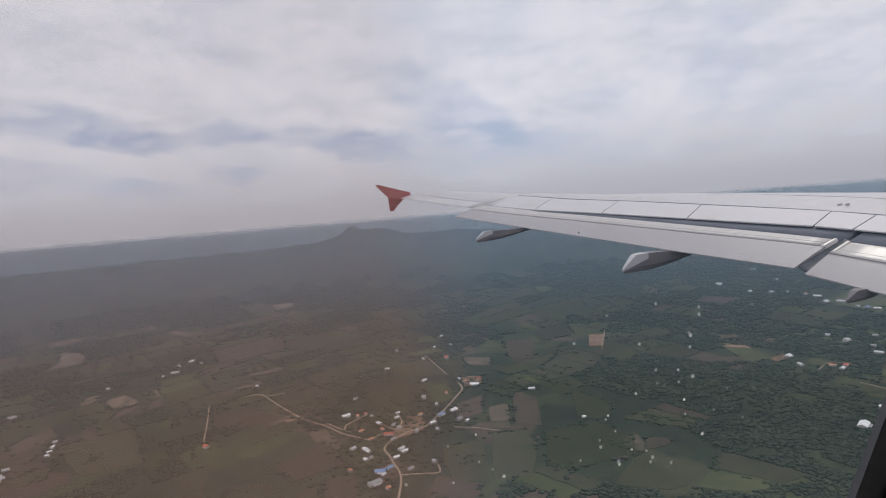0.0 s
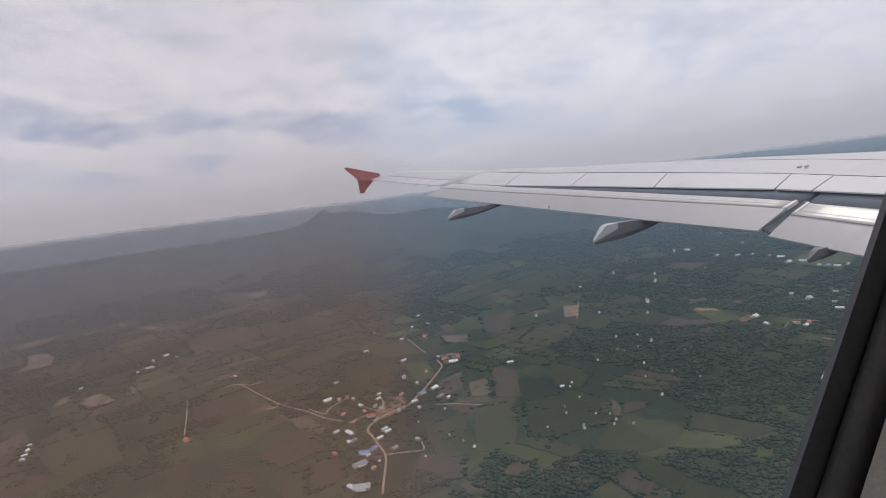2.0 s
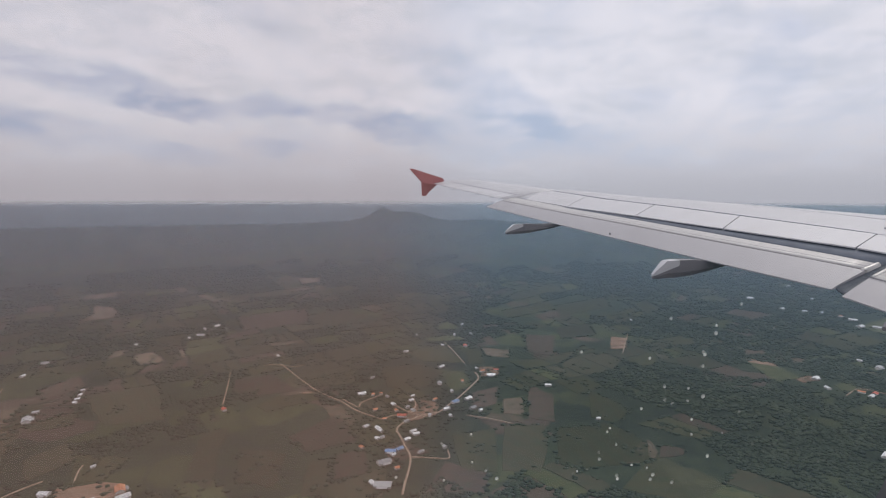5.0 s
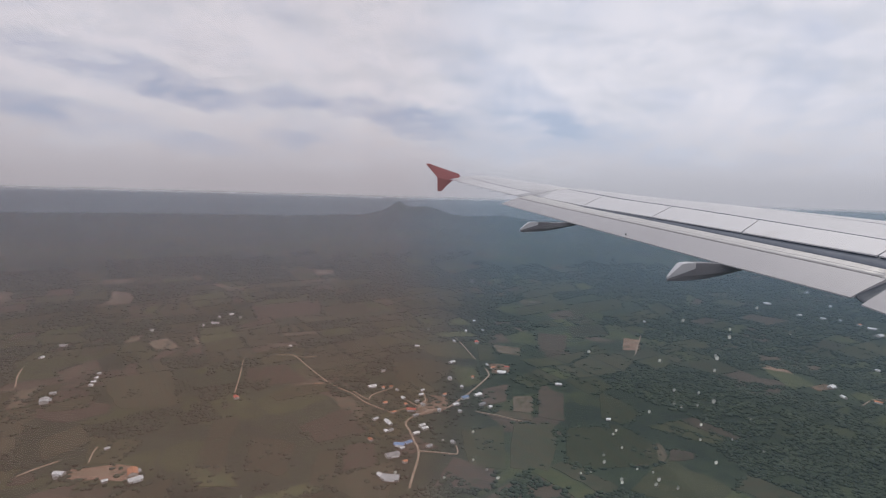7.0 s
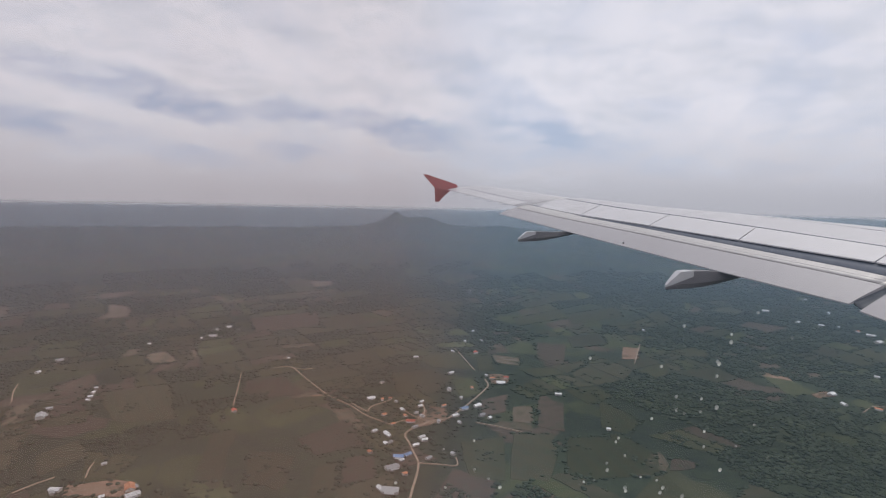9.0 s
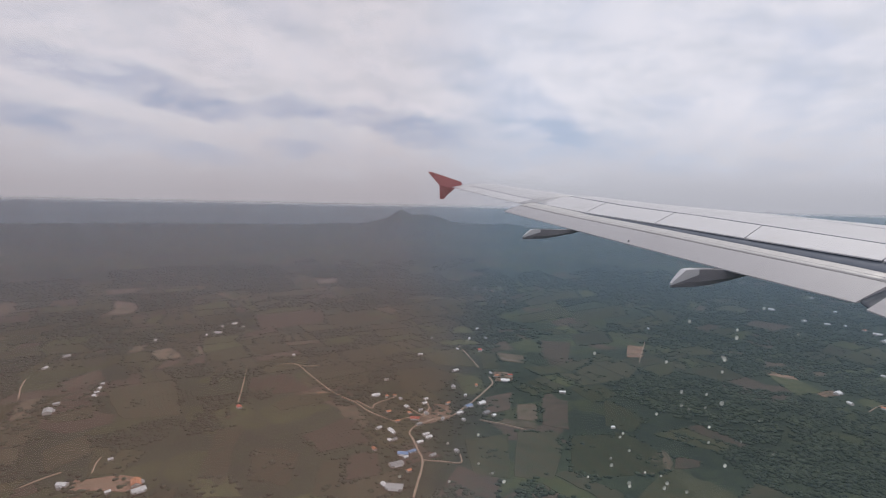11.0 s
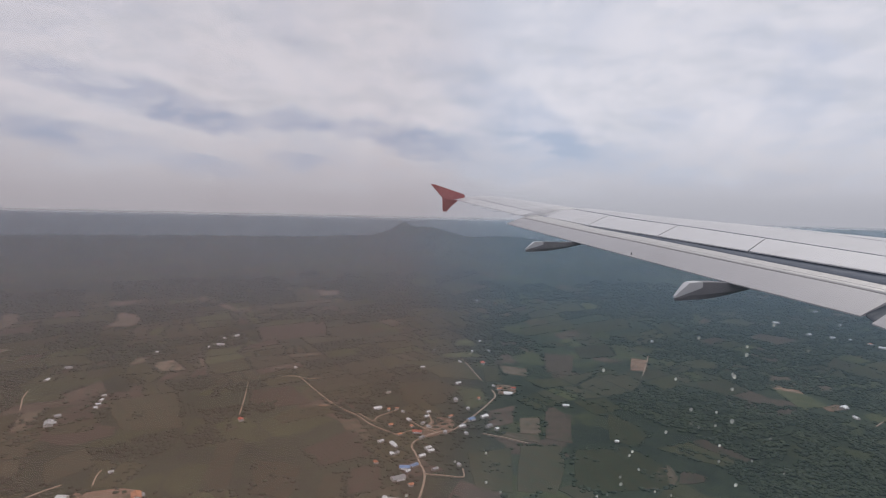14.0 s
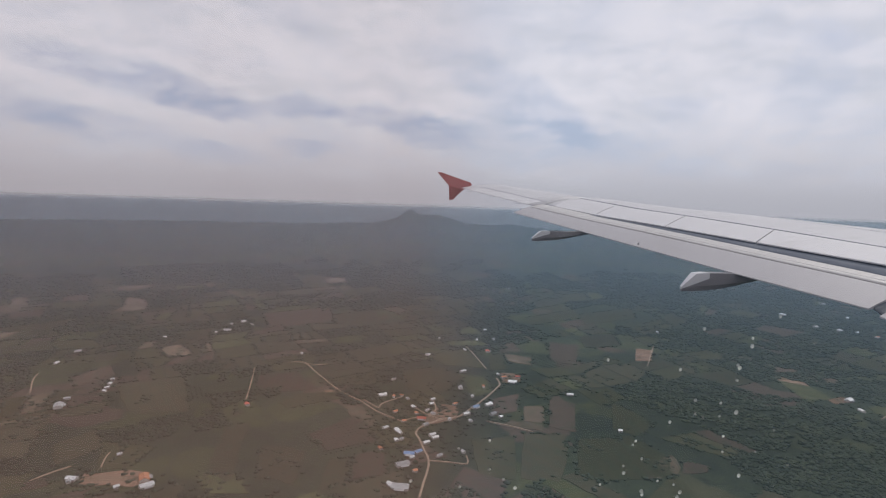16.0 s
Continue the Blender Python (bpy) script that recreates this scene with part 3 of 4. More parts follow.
field("light", [(338, 1166), (392, 1134), (373, 1044), (325, 1020)])
field("brown", [(79, 812), (126, 821), (118, 741), (68, 736)])
field("olive", [(42, 802), (74, 807), (62, 692), (23, 701)])
field("light", [(1603, 1195), (1843, 1255), (1783, 1088), (1579, 1021)])
field("green", [(979, 685), (1040, 704), (1032, 576), (975, 558)])
field("light", [(1082, 847), (1140, 857), (1119, 813), (1057, 803)])
field("earth", [(1090, 911), (1042, 900), (1032, 878), (1079, 876)])
house(155, 1056, 15, 15, 9, "white")
house(350, 1180, 30, 14, 8, "white")
house(303, 1322, -20, 11, 6, "white")
house(406, 1355, 110, 9, 5, "white")
house(468, 1452, 75, 9, 5, "white")
house(459, 1334, 75, 15, 9, "red")
house(426, 1126, 15, 11, 6, "orange")
house(434, 1093, -20, 17, 10, "white")
house(458, 1124, -20, 10, 6, "red")
house(520, 1001, -20, 12, 7, "white")
house(315, 1073, 75, 13, 8, "grey")
house(202, 984, 105, 10, 6, "white")
house(245, 1017, 30, 8, 5, "white")
house(205, 928, -20, 15, 9, "red")
house(173, 923, 15, 7, 5, "orange")
house(156, 885, 105, 12, 7, "white")
house(148, 848, 105, 8, 5, "white")
house(156, 851, 30, 7, 5, "grey")
house(208, 859, 30, 11, 6, "white")
house(210, 848, 15, 10, 6, "white")
house(159, 797, -20, 15, 9, "blue")
house(173, 801, 30, 12, 7, "blue")
house(143, 765, 15, 19, 11, "grey")
house(129, 700, -20, 22, 13, "white")
house(117, 709, 110, 10, 6, "white")
house(201, 783, 30, 9, 5, "grey")
house(313, 966, 30, 15, 9, "blue")
house(342, 975, 15, 13, 8, "white")
house(287, 937, 15, 10, 6, "white")
house(335, 929, 30, 12, 7, "grey")
house(344, 914, 30, 6, 5, "white")
house(286, 905, 110, 6, 5, "white")
house(240, 790, 110, 6, 5, "white")
house(191, 1147, 30, 9, 5, "grey")
house(-194, 1637, -20, 19, 11, "white")
house(-192, 1714, 105, 12, 7, "grey")
house(-162, 1746, 30, 14, 8, "white")
house(-220, 1615, 110, 7, 5, "white")
house(-506, 1356, 75, 11, 7, "white")
house(-403, 1084, 105, 23, 13, "grey")
house(-403, 1122, 15, 10, 6, "white")
house(-497, 1451, 15, 15, 9, "grey")
house(-360, 1227, 15, 7, 5, "white")
house(-357, 1199, 75, 8, 5, "white")
house(-355, 1175, 30, 8, 5, "white")
house(-353, 1156, -20, 6, 5, "white")
house(-195, 785, 105, 18, 11, "orange")
house(-187, 763, 30, 16, 10, "white")
house(-284, 800, -20, 13, 8, "white")
house(-223, 767, 30, 6, 5, "white")
house(-285, 792, 105, 6, 5, "grey")
house(-90, 1043, 110, 11, 7, "red")
house(-247, 866, 30, 6, 5, "white")
house(5, 1376, 105, 6, 5, "white")
house(-339, 1575, 15, 7, 5, "white")
house(449, 2326, 75, 8, 5, "white")
house(369, 1478, 75, 8, 5, "grey")
house(517, 1456, 105, 8, 5, "grey")
house(529, 1568, 30, 9, 5, "white")
house(1043, 1474, 75, 11, 6, "white")
house(1049, 834, 75, 12, 7, "white")
house(1583, 1433, 15, 16, 10, "white")
house(1604, 1190, 15, 24, 14, "white")
house(2018, 1568, 30, 17, 10, "white")
house(1773, 1489, 30, 14, 8, "white")
house(523, 822, -20, 6, 5, "white")
house(-134, 1703, -20, 7, 5, "grey")
house(191, 1048, -20, 6, 5, "orange")
house(175, 1045, 75, 7, 5, "orange")
house(199, 1028, 110, 6, 5, "white")
house(223, 965, 30, 7, 5, "grey")
house(201, 954, 105, 7, 5, "orange")
house(422, 1148, 105, 6, 5, "white")
house(712, 2156, 110, 10, 6, "white")
house(749, 2123, 75, 10, 6, "orange")
house(767, 2093, 110, 11, 7, "orange")
house(820, 2154, 30, 10, 6, "white")
house(1080, 887, 25, 19, 10, "white")
house(1105, 782, 25, 14, 8, "red")
house(1084, 773, 20, 13, 7, "white")
house(1090, 797, 115, 12, 6, "orange")
house(1244, 775, 25, 48, 16, "white")
house(1236, 803, 115, 16, 8, "white")
house(1279, 842, 110, 10, 5, "grey")
house(1280, 902, 25, 21, 11, "white")
house(1294, 956, 110, 10, 5, "white")
house(1290, 720, 115, 21, 11, "white")
house(1251, 665, 110, 22, 12, "white")
house(1264, 653, 25, 13, 7, "white")
house(941, 604, 110, 15, 8, "white")
house(970, 587, 20, 25, 13, "blue")
house(943, 569, 20, 18, 9, "blue")
house(847, 575, 25, 23, 12, "white")
house(1636, 1162, 110, 24, 13, "white")
house(1606, 1097, 25, 16, 9, "white")
house(1613, 1077, 20, 19, 10, "blue")
house(1619, 1052, 110, 16, 9, "white")
house(1649, 1042, 25, 14, 7, "white")
house(1528, 926, 110, 17, 9, "white")
house(1535, 864, 115, 21, 11, "white")
house(1537, 837, 20, 12, 6, "white")
house(1656, 1292, 20, 15, 8, "orange")
house(1652, 1248, 110, 21, 11, "white")
house(1649, 1348, 20, 12, 6, "white")
house(1619, 1380, 110, 15, 8, "white")
house(1600, 1578, 110, 20, 11, "white")
house(2225, 1800, 20, 21, 11, "grey")
house(2156, 1689, 110, 28, 15, "white")
house(2043, 1646, 110, 19, 10, "white")
house(2277, 1734, 110, 26, 14, "white")
house(2179, 1580, 25, 24, 13, "blue")
house(2314, 1997, 115, 23, 12, "white")
house(2336, 2154, 20, 29, 15, "white")
house(2369, 1851, 110, 20, 11, "white")
house(2254, 1572, 25, 20, 11, "white")
house(2239, 1496, 115, 28, 15, "white")
house(1932, 1387, 110, 17, 9, "grey")
house(1862, 1665, 25, 22, 12, "grey")
house(1362, 892, 110, 11, 6, "grey")
house(1170, 580, 115, 15, 8, "grey")

# smaller sheds and huts beside the village road
hut = random.Random(23)
for hx, hy in ((150, 735), (160, 790), (193, 840), (158, 872), (205, 900), (222, 950), (248, 915), (280, 985), (300, 945), (318, 1020), (345, 985), (370, 1075), (140, 905), (165, 960), (120, 830), (230, 1000)):
    house(hx + hut.uniform(-8, 8), hy + hut.uniform(-8, 8), hut.choice((20, 30, 110, 75)), hut.uniform(6, 10), hut.uniform(4.5, 6.5), hut.choice(("white", "grey", "grey", "orange", "white")))

# the rest of the valley: a mosaic of fields and woods between wavering lines
rng = random.Random(11)
WOODS = []
MEASURED = list(FIELDS)


def crossing(i, j):
    a, b = radians(22), radians(101)
    x, y = i * 92 * math.cos(a) + j * 84 * math.cos(b), i * 92 * math.sin(a) + j * 84 * math.sin(b)
    return Vector((x + 52 * noise.noise((x / 80, y / 80, 11.0)) + 40 * noise.noise((x / 300, y / 300, 12.0)), y + 52 * noise.noise((x / 80, y / 80, 13.0)) + 40 * noise.noise((x / 300, y / 300, 14.0))))


def wooded(x, y):
    """How much the woods claim a place: more on the far side of the village and up the slopes."""
    az, d = math.degrees(math.atan2(x, y)), math.hypot(x, y)
    lean = 0.34 if az > 34 else (-0.02 if az < 8 else 0.0)
    if 330 < x < 640 and 600 < y < 1300 and az < 33:
        lean -= 0.30
    return noise.fractal((x / 260, y / 260, 2.0), 1.0, 2.0, 3) + lean + max(0.0, (d - 1700) / 2500)


for gi in range(-14, 34):
    for gj in range(2, 32):
        quad = [crossing(gi, gj), crossing(gi + 1, gj), crossing(gi + 1, gj + 1), crossing(gi, gj + 1)]
        mid_ = sum(quad, Vector((0, 0))) / 4
        d, az = mid_.length, math.degrees(math.atan2(mid_.x, mid_.y))
        rolls = [rng.random() for _ in range(10)]
        if not (540 < d < 2750 and -36 < az < 68):
            continue
        taken = any(math.hypot(mid_.x - f[0], mid_.y - f[1]) < f[2] * 0.72 + 26 for f in MEASURED)
        if wooded(mid_.x, mid_.y) + 0.5 * (rolls[0] - 0.5) > 0.10:
            if not taken:
                WOODS.append((mid_.x, mid_.y, max((q - mid_).length for q in quad), [tuple(q) for q in quad]))
            continue
        if taken or d > 2450:
            continue
        n_ = 1 if rolls[1] < 0.5 else (2 if rolls[1] < 0.8 else 3)
        side = rolls[2] < 0.5
        for k in range(n_):
            a, b = k / n_, (k + 1) / n_
            q0, q1, q2, q3 = quad if side else quad[1:] + quad[:1]
            strip = [q0.lerp(q1, a), q0.lerp(q1, b), q3.lerp(q2, b), q3.lerp(q2, a)]
            c_ = sum(strip, Vector((0, 0))) / 4
            strip = [tuple(p + (c_ - p).normalized() * (2.2 + 5.0 * rolls[3])) for p in strip]
            r_ = (rolls[4 + k] + 0.35 * noise.noise((c_.x / 400, c_.y / 400, 21.0))) % 1.0
            kinds = ("olive", "olive", "green", "green", "brown", "olive", "light", "green", "tan", "olive") if az < 12 else ("green", "green", "green", "olive", "olive", "light", "brown", "green", "olive", "light")
            field(kinds[int(r_ * 10)], strip, 0.45)

# woods, hedges and single trees
ICO = bmesh.new()
bmesh.ops.create_icosphere(ICO, subdivisions=1, radius=1)
ICO_V = np.array([v.co[:] for v in ICO.verts])
ICO_F = np.array([[v.index for v in f.verts] for f in ICO.faces])
ICO.free()


def grid_of(items, cell):
    g = {}
    for it in items:
        g.setdefault((int(it[0] // cell), int(it[1] // cell)), []).append(it)
    return g


ROAD_GRID = grid_of(ROADS + HOMES, 60)


def blocked(x, y, r):
    gx0, gy0 = int(x // 60), int(y // 60)
    for i in (-1, 0, 1):
        for j in (-1, 0, 1):
            for ox, oy, w in ROAD_GRID.get((gx0 + i, gy0 + j), ()):
                if math.hypot(x - ox, y - oy) < w * 0.55 + r:
                    return True
    return False


def scatter():
    r = random.Random(5)
    near, far = [], []

    def put(x, y, size):
        if not blocked(x, y, 4):
            (near if math.hypot(x, y) < 950 else far).append((x, y, size))

    # woods: crowns close together, with glades and a ragged edge
    for cx, cy, rad, poly in WOODS:
        d = math.hypot(cx, cy)
        gap = 4.7 if d < 1000 else (5.8 if d < 1600 else 8.0)
        for _ in range(int(1.45 * (2 * rad / gap) ** 2 * 0.8)):
            x, y = cx + r.uniform(-rad, rad), cy + r.uniform(-rad, rad)
            if inside(x, y, poly) and noise.noise((x / 38, y / 38, 6.0)) > -0.26:
                put(x + r.uniform(-4, 4), y + r.uniform(-4, 4), gap * r.uniform(0.50, 0.95))
    # hedges and tree lines along field edges, thick and thin
    for f in FIELDS:
        pts = f[3]
        for i in range(len(pts)):
            (x0, y0), (x1, y1) = pts[i], pts[(i + 1) % len(pts)]
            ln = math.hypot(x1 - x0, y1 - y0)
            full = r.random()
            if full < 0.5:
                continue
            for _ in range(int(ln / 3.6 * full)):
                q = r.random()
                x, y = x0 + (x1 - x0) * q + r.gauss(0, 2.2), y0 + (y1 - y0) * q + r.gauss(0, 2.2)
                if noise.noise((x / 26, y / 26, 16.0)) > -0.15:
                    put(x, y, r.uniform(1.6, 4.6) * (1.0 if math.hypot(x, y) < 1500 else 1.3))
        # a few clumps inside the scrubby ones
        if f[4] in ("olive", "green", "light") and r.random() < 0.6:
            for _ in range(r.randint(1, 5)):
                cx, cy = f[0] + r.gauss(0, f[2] * 0.4), f[1] + r.gauss(0, f[2] * 0.4)
                for _ in range(r.randint(2, 9)):
                    put(cx + r.gauss(0, 8), cy + r.gauss(0, 8), r.uniform(1.8, 4.6))
    # trees among the houses
    for hx, hy, hr in HOMES:
        for _ in range(r.randint(4, 13)):
            a, q = r.uniform(0, 6.28), r.uniform(9, 36)
            put(hx + q * math.cos(a), hy + q * math.sin(a), r.uniform(2.4, 5.0))
    # orchards in rows
    for ox, oy, turn, nu, nv in ((40, 820, 20, 15, 11), (130, 1150, 30, 12, 10), (560, 1180, 25, 10, 12), (-250, 1080, 15, 11, 8)):
        for i in range(nu):
            for j in range(nv):
                c, s = math.cos(radians(turn)), math.sin(radians(turn))
                put(ox + i * 8 * c - j * 9 * s, oy + i * 8 * s + j * 9 * c, r.uniform(1.7, 2.4))
    return near, far


def canopy(name, items, base_v, base_f, seed, label):
    """Many crowns in one mesh: each a lumpy, flattened clump with its own tilt and outline."""
    r = np.random.RandomState(seed)
    vs, fs, n = [], [], len(base_v)
    for i, (x, y, s) in enumerate(items):
        k = 1 + 0.55 * (r.rand(n, 1) - 0.5)
        v = base_v * k * np.array([s * (0.8 + 0.5 * r.rand()), s * (0.8 + 0.5 * r.rand()), s * (0.32 + 0.20 * r.rand())])
        v[:, 2] = np.maximum(v[:, 2], -0.12 * s)
        vs.append(v + np.array([x, y, height(x, y) + s * 0.1]))
        fs.append(base_f + i * n)
    vs, fs = np.concatenate(vs), np.concatenate(fs)
    me = bpy.data.meshes.new(name)
    me.from_pydata(vs.tolist(), [], fs.tolist())
    me.materials.append(M_LEAF)
    me.polygons.foreach_set("use_smooth", [True] * len(me.polygons))
    me.update()
    return tagged(new(name, me), label, "trees", kind="stuff")


near_trees, far_trees = scatter()

single = [t for t in near_trees if t[2] > 3.2 and math.hypot(t[0], t[1]) < 900][:90]
keep = set(single)
canopy("woodland", [t for t in near_trees if t not in keep], ICO_V, ICO_F, 3, "dark green woods, hedges and orchard trees in the valley")
canopy("far_woods", far_trees, ICO_V, ICO_F, 4, "dark green woods and hedges towards the hills")


def tree(x, y, s, seed):
    """A tree: tapered trunk with limbs and a crown of many small leaf clumps."""
    r = np.random.RandomState(seed)
    t = tagged(new("tree"), "broad dark green tree standing among fields", "tree", "trees of the valley")
    t.matrix_world = pose(x, y, height(x, y), 0, 0, r.rand() * 360)
    ring = lambda z, q, ox=0.0, oy=0.0: [(ox + q * math.cos(a * math.pi / 3), oy + q * math.sin(a * math.pi / 3), z) for a in range(6)]
    part("trunk", loft([ring(-0.5, 0.32), ring(s * 0.5, 0.22), ring(s * 1.1, 0.12)]), M_BARK, t)
    for k in range(3):
        a = k * 2.1 + r.rand()
        part("limb", loft([ring(s * 0.45, 0.12), ring(s * 1.0, 0.05, s * 0.5 * math.cos(a), s * 0.5 * math.sin(a))]), M_BARK, t)
    vs, fs = [], []
    for i in range(16):
        a, q = r.rand() * 6.28, math.sqrt(r.rand()) * 0.75
        c = np.array([q * math.cos(a), q * math.sin(a), 1.0 + 0.55 * (r.rand() - 0.35) * (1.2 - q)]) * s
        vs.append(ICO_V * (1 + 0.5 * (r.rand(12, 1) - 0.5)) * s * (0.28 + 0.16 * r.rand()) + c)
        fs.append(ICO_F + 12 * i)
    ob = new("crown", mesh_of("crown", np.concatenate(vs).tolist(), np.concatenate(fs).tolist(), M_LEAF_NEAR))
    ob.parent = t
    return t


models = [tree(*single[i], 40 + i) for i in range(6)]
for i, (x, y, s) in enumerate(single[6:]):
    copy_thing(models[i % 6], pose(x, y, height(x, y), 0, 0, (i * 77) % 360))

# haze coloured into sheets over valley, slopes, far ranges, each thickening towards the next
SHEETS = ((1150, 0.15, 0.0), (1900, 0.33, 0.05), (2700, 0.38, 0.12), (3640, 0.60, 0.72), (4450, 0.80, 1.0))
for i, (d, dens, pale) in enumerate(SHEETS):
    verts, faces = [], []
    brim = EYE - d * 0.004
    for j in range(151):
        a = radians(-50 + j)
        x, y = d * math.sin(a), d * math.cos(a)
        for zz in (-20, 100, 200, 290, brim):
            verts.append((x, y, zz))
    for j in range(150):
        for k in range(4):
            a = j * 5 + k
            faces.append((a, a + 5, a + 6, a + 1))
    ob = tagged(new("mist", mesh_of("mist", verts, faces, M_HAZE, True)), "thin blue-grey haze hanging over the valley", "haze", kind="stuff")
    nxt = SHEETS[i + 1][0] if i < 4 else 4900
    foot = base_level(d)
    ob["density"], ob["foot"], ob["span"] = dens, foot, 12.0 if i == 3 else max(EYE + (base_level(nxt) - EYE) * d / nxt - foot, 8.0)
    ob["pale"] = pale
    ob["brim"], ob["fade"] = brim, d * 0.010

# ---------------------------------------------------------------- the aircraft
wing = tagged(new("aircraft_wing"), "light grey airliner wing with red tip fence and lowered flaps", "aircraft wing")
wing.matrix_world = AIRFRAME
# rear line of the fixed wing (y, x, z), its leading edge, and the height of its crest
REAR = ((0.6, 7.30, -1.32), (2.5, 7.22, -1.12), (5.4, 7.08, -0.81), (8.9, 6.29, -0.44), (10.69, 5.90, -0.265), (12.5, 5.50, -0.04))
TIPREAR = ((12.52, 5.27, -0.075), (13.8, 4.83, 0.145), (15.5, 4.36, 0.42))


def front(y):
    return 6.02 + 0.51 * (15.55 - y)


def crest(y):
    return lerp_line(((0.0, 0.125), (4.0, 0.135), (6.5, 0.155), (9.0, 0.165), (12.5, 0.15), (15.6, 0.10)), y)[0]


UPPER = ((0.0, 0.0), (0.06, 0.16), (0.14, 0.38), (0.22, 0.58), (0.30, 0.74), (0.40, 0.90), (0.50, 0.99), (0.60, 1.0), (0.70, 0.93), (0.80, 0.76), (0.88, 0.52), (0.94, 0.25), (0.98, -0.08), (1.0, -0.42))
LOWER = ((0.985, -0.75), (0.94, -1.05), (0.85, -1.45), (0.7, -1.85), (0.5, -2.0), (0.3, -1.6), (0.15, -0.75), (0.0, -0.10))


def rear(y):
    return lerp_line(TIPREAR if y > 12.51 else REAR, y)


def top_at(y, x):
    """Height of the upper skin at a place of the plan."""
    rx, rz = rear(y)
    u = min(max((x - rx) / (front(y) - rx), 0), 1)
    for (a, p), (b, q) in zip(UPPER, UPPER[1:]):
        if u <= b:
            return rz + crest(y) * (p + (q - p) * (u - a) / (b - a))


def section(y, inset=0.0, thin=1.0):
    rx, rz = rear(y)
    rx += inset
    c, h = front(y) - rx, crest(y)
    return [(rx + u * c, y, rz + h * w) for u, w in UPPER] + [(rx + u * c, y, rz + h * (thin * w if u < 0.9 else w)) for u, w in LOWER]


part("wing_body", loft([section(y, 0.10) for y in (0.6, 2.5, 4.0, 5.4, 7.2, 8.9, 10.0, 10.69, 11.6, 12.5)]), M_SKIN, wing, smooth=True)
part("outer_wing", loft([section(y, 0.0, 0.1) for y in (12.515, 13.2, 13.8, 14.5, 15.2, 15.5)] + [[(p[0] * 0.5 + 2.65, 15.62, p[2] * 0.5 + 0.235) for p in section(15.5, 0.0, 0.1)]]), M_SKIN, wing, smooth=True)


def plate(name, y0, y1, x_back, x_front, lift, thick, mat, label="", n=8, lean=None):
    """A thin panel on the upper skin, square to the rear line; its ends lean with the sweep."""
    secs = []
    for i in range(n + 1):
        yb = y0 + (y1 - y0) * i / n
        up_ = []
        for k in range(7):
            off = x_back + (x_front - x_back) * k / 6
            y = yb + (lerp_line(((1.0, -0.2), (4.0, 0.1), (4.91, 0.28), (5.4, 0.40), (7.2, 0.60), (12.6, 0.62)), yb)[0] if lean is None else lean) * off
            x = rear(yb)[0] + off
            up_.append((x, y, top_at(y, x) + lift))
        secs.append(up_ + [(x, y, z - thick) for x, y, z in reversed(up_)])
    return part(name, loft(secs), mat, wing, label, smooth=False)


for y0, y1 in ((10.702, 12.05), (8.912, 10.678), (7.212, 8.888), (5.412, 7.188), (4.922, 5.388), (3.192, 4.898), (1.4, 3.168)):
    plate("spoiler", y0, y1, 0.0, 0.78, 0.008, 0.018, M_PLATE, "pale grey spoiler panel")
plate("aileron", 12.7, 15.1, 0.01, 0.40, 0.005, 0.008, M_PLATE, "pale grey aileron", 8, 0.0)
for y0, y1, x0, x1 in ((1.4, 11.9, 0.83, 0.845), (1.4, 11.3, 1.9, 1.91)):
    plate("panel_joint", y0, y1, x0, x1, 0.003, 0.01, M_JOINT_SHADE, "dark panel joint", 20)
plate("panel_joint", 12.7, 15.1, 0.41, 0.43, 0.004, 0.01, M_JOINT_SHADE, "thin dark hinge joint", 12, 0.0)

# flaps: nose, aft skin and a band coloured dark for the spoilers' shade
FLAP_REAR = ((4.88, 6.09, -1.195), (6.6, 5.78, -0.985), (12.4, 4.75, -0.229))
FLAP_IN_REAR = ((1.2, 6.05, -1.86), (4.83, 6.12, -1.258))


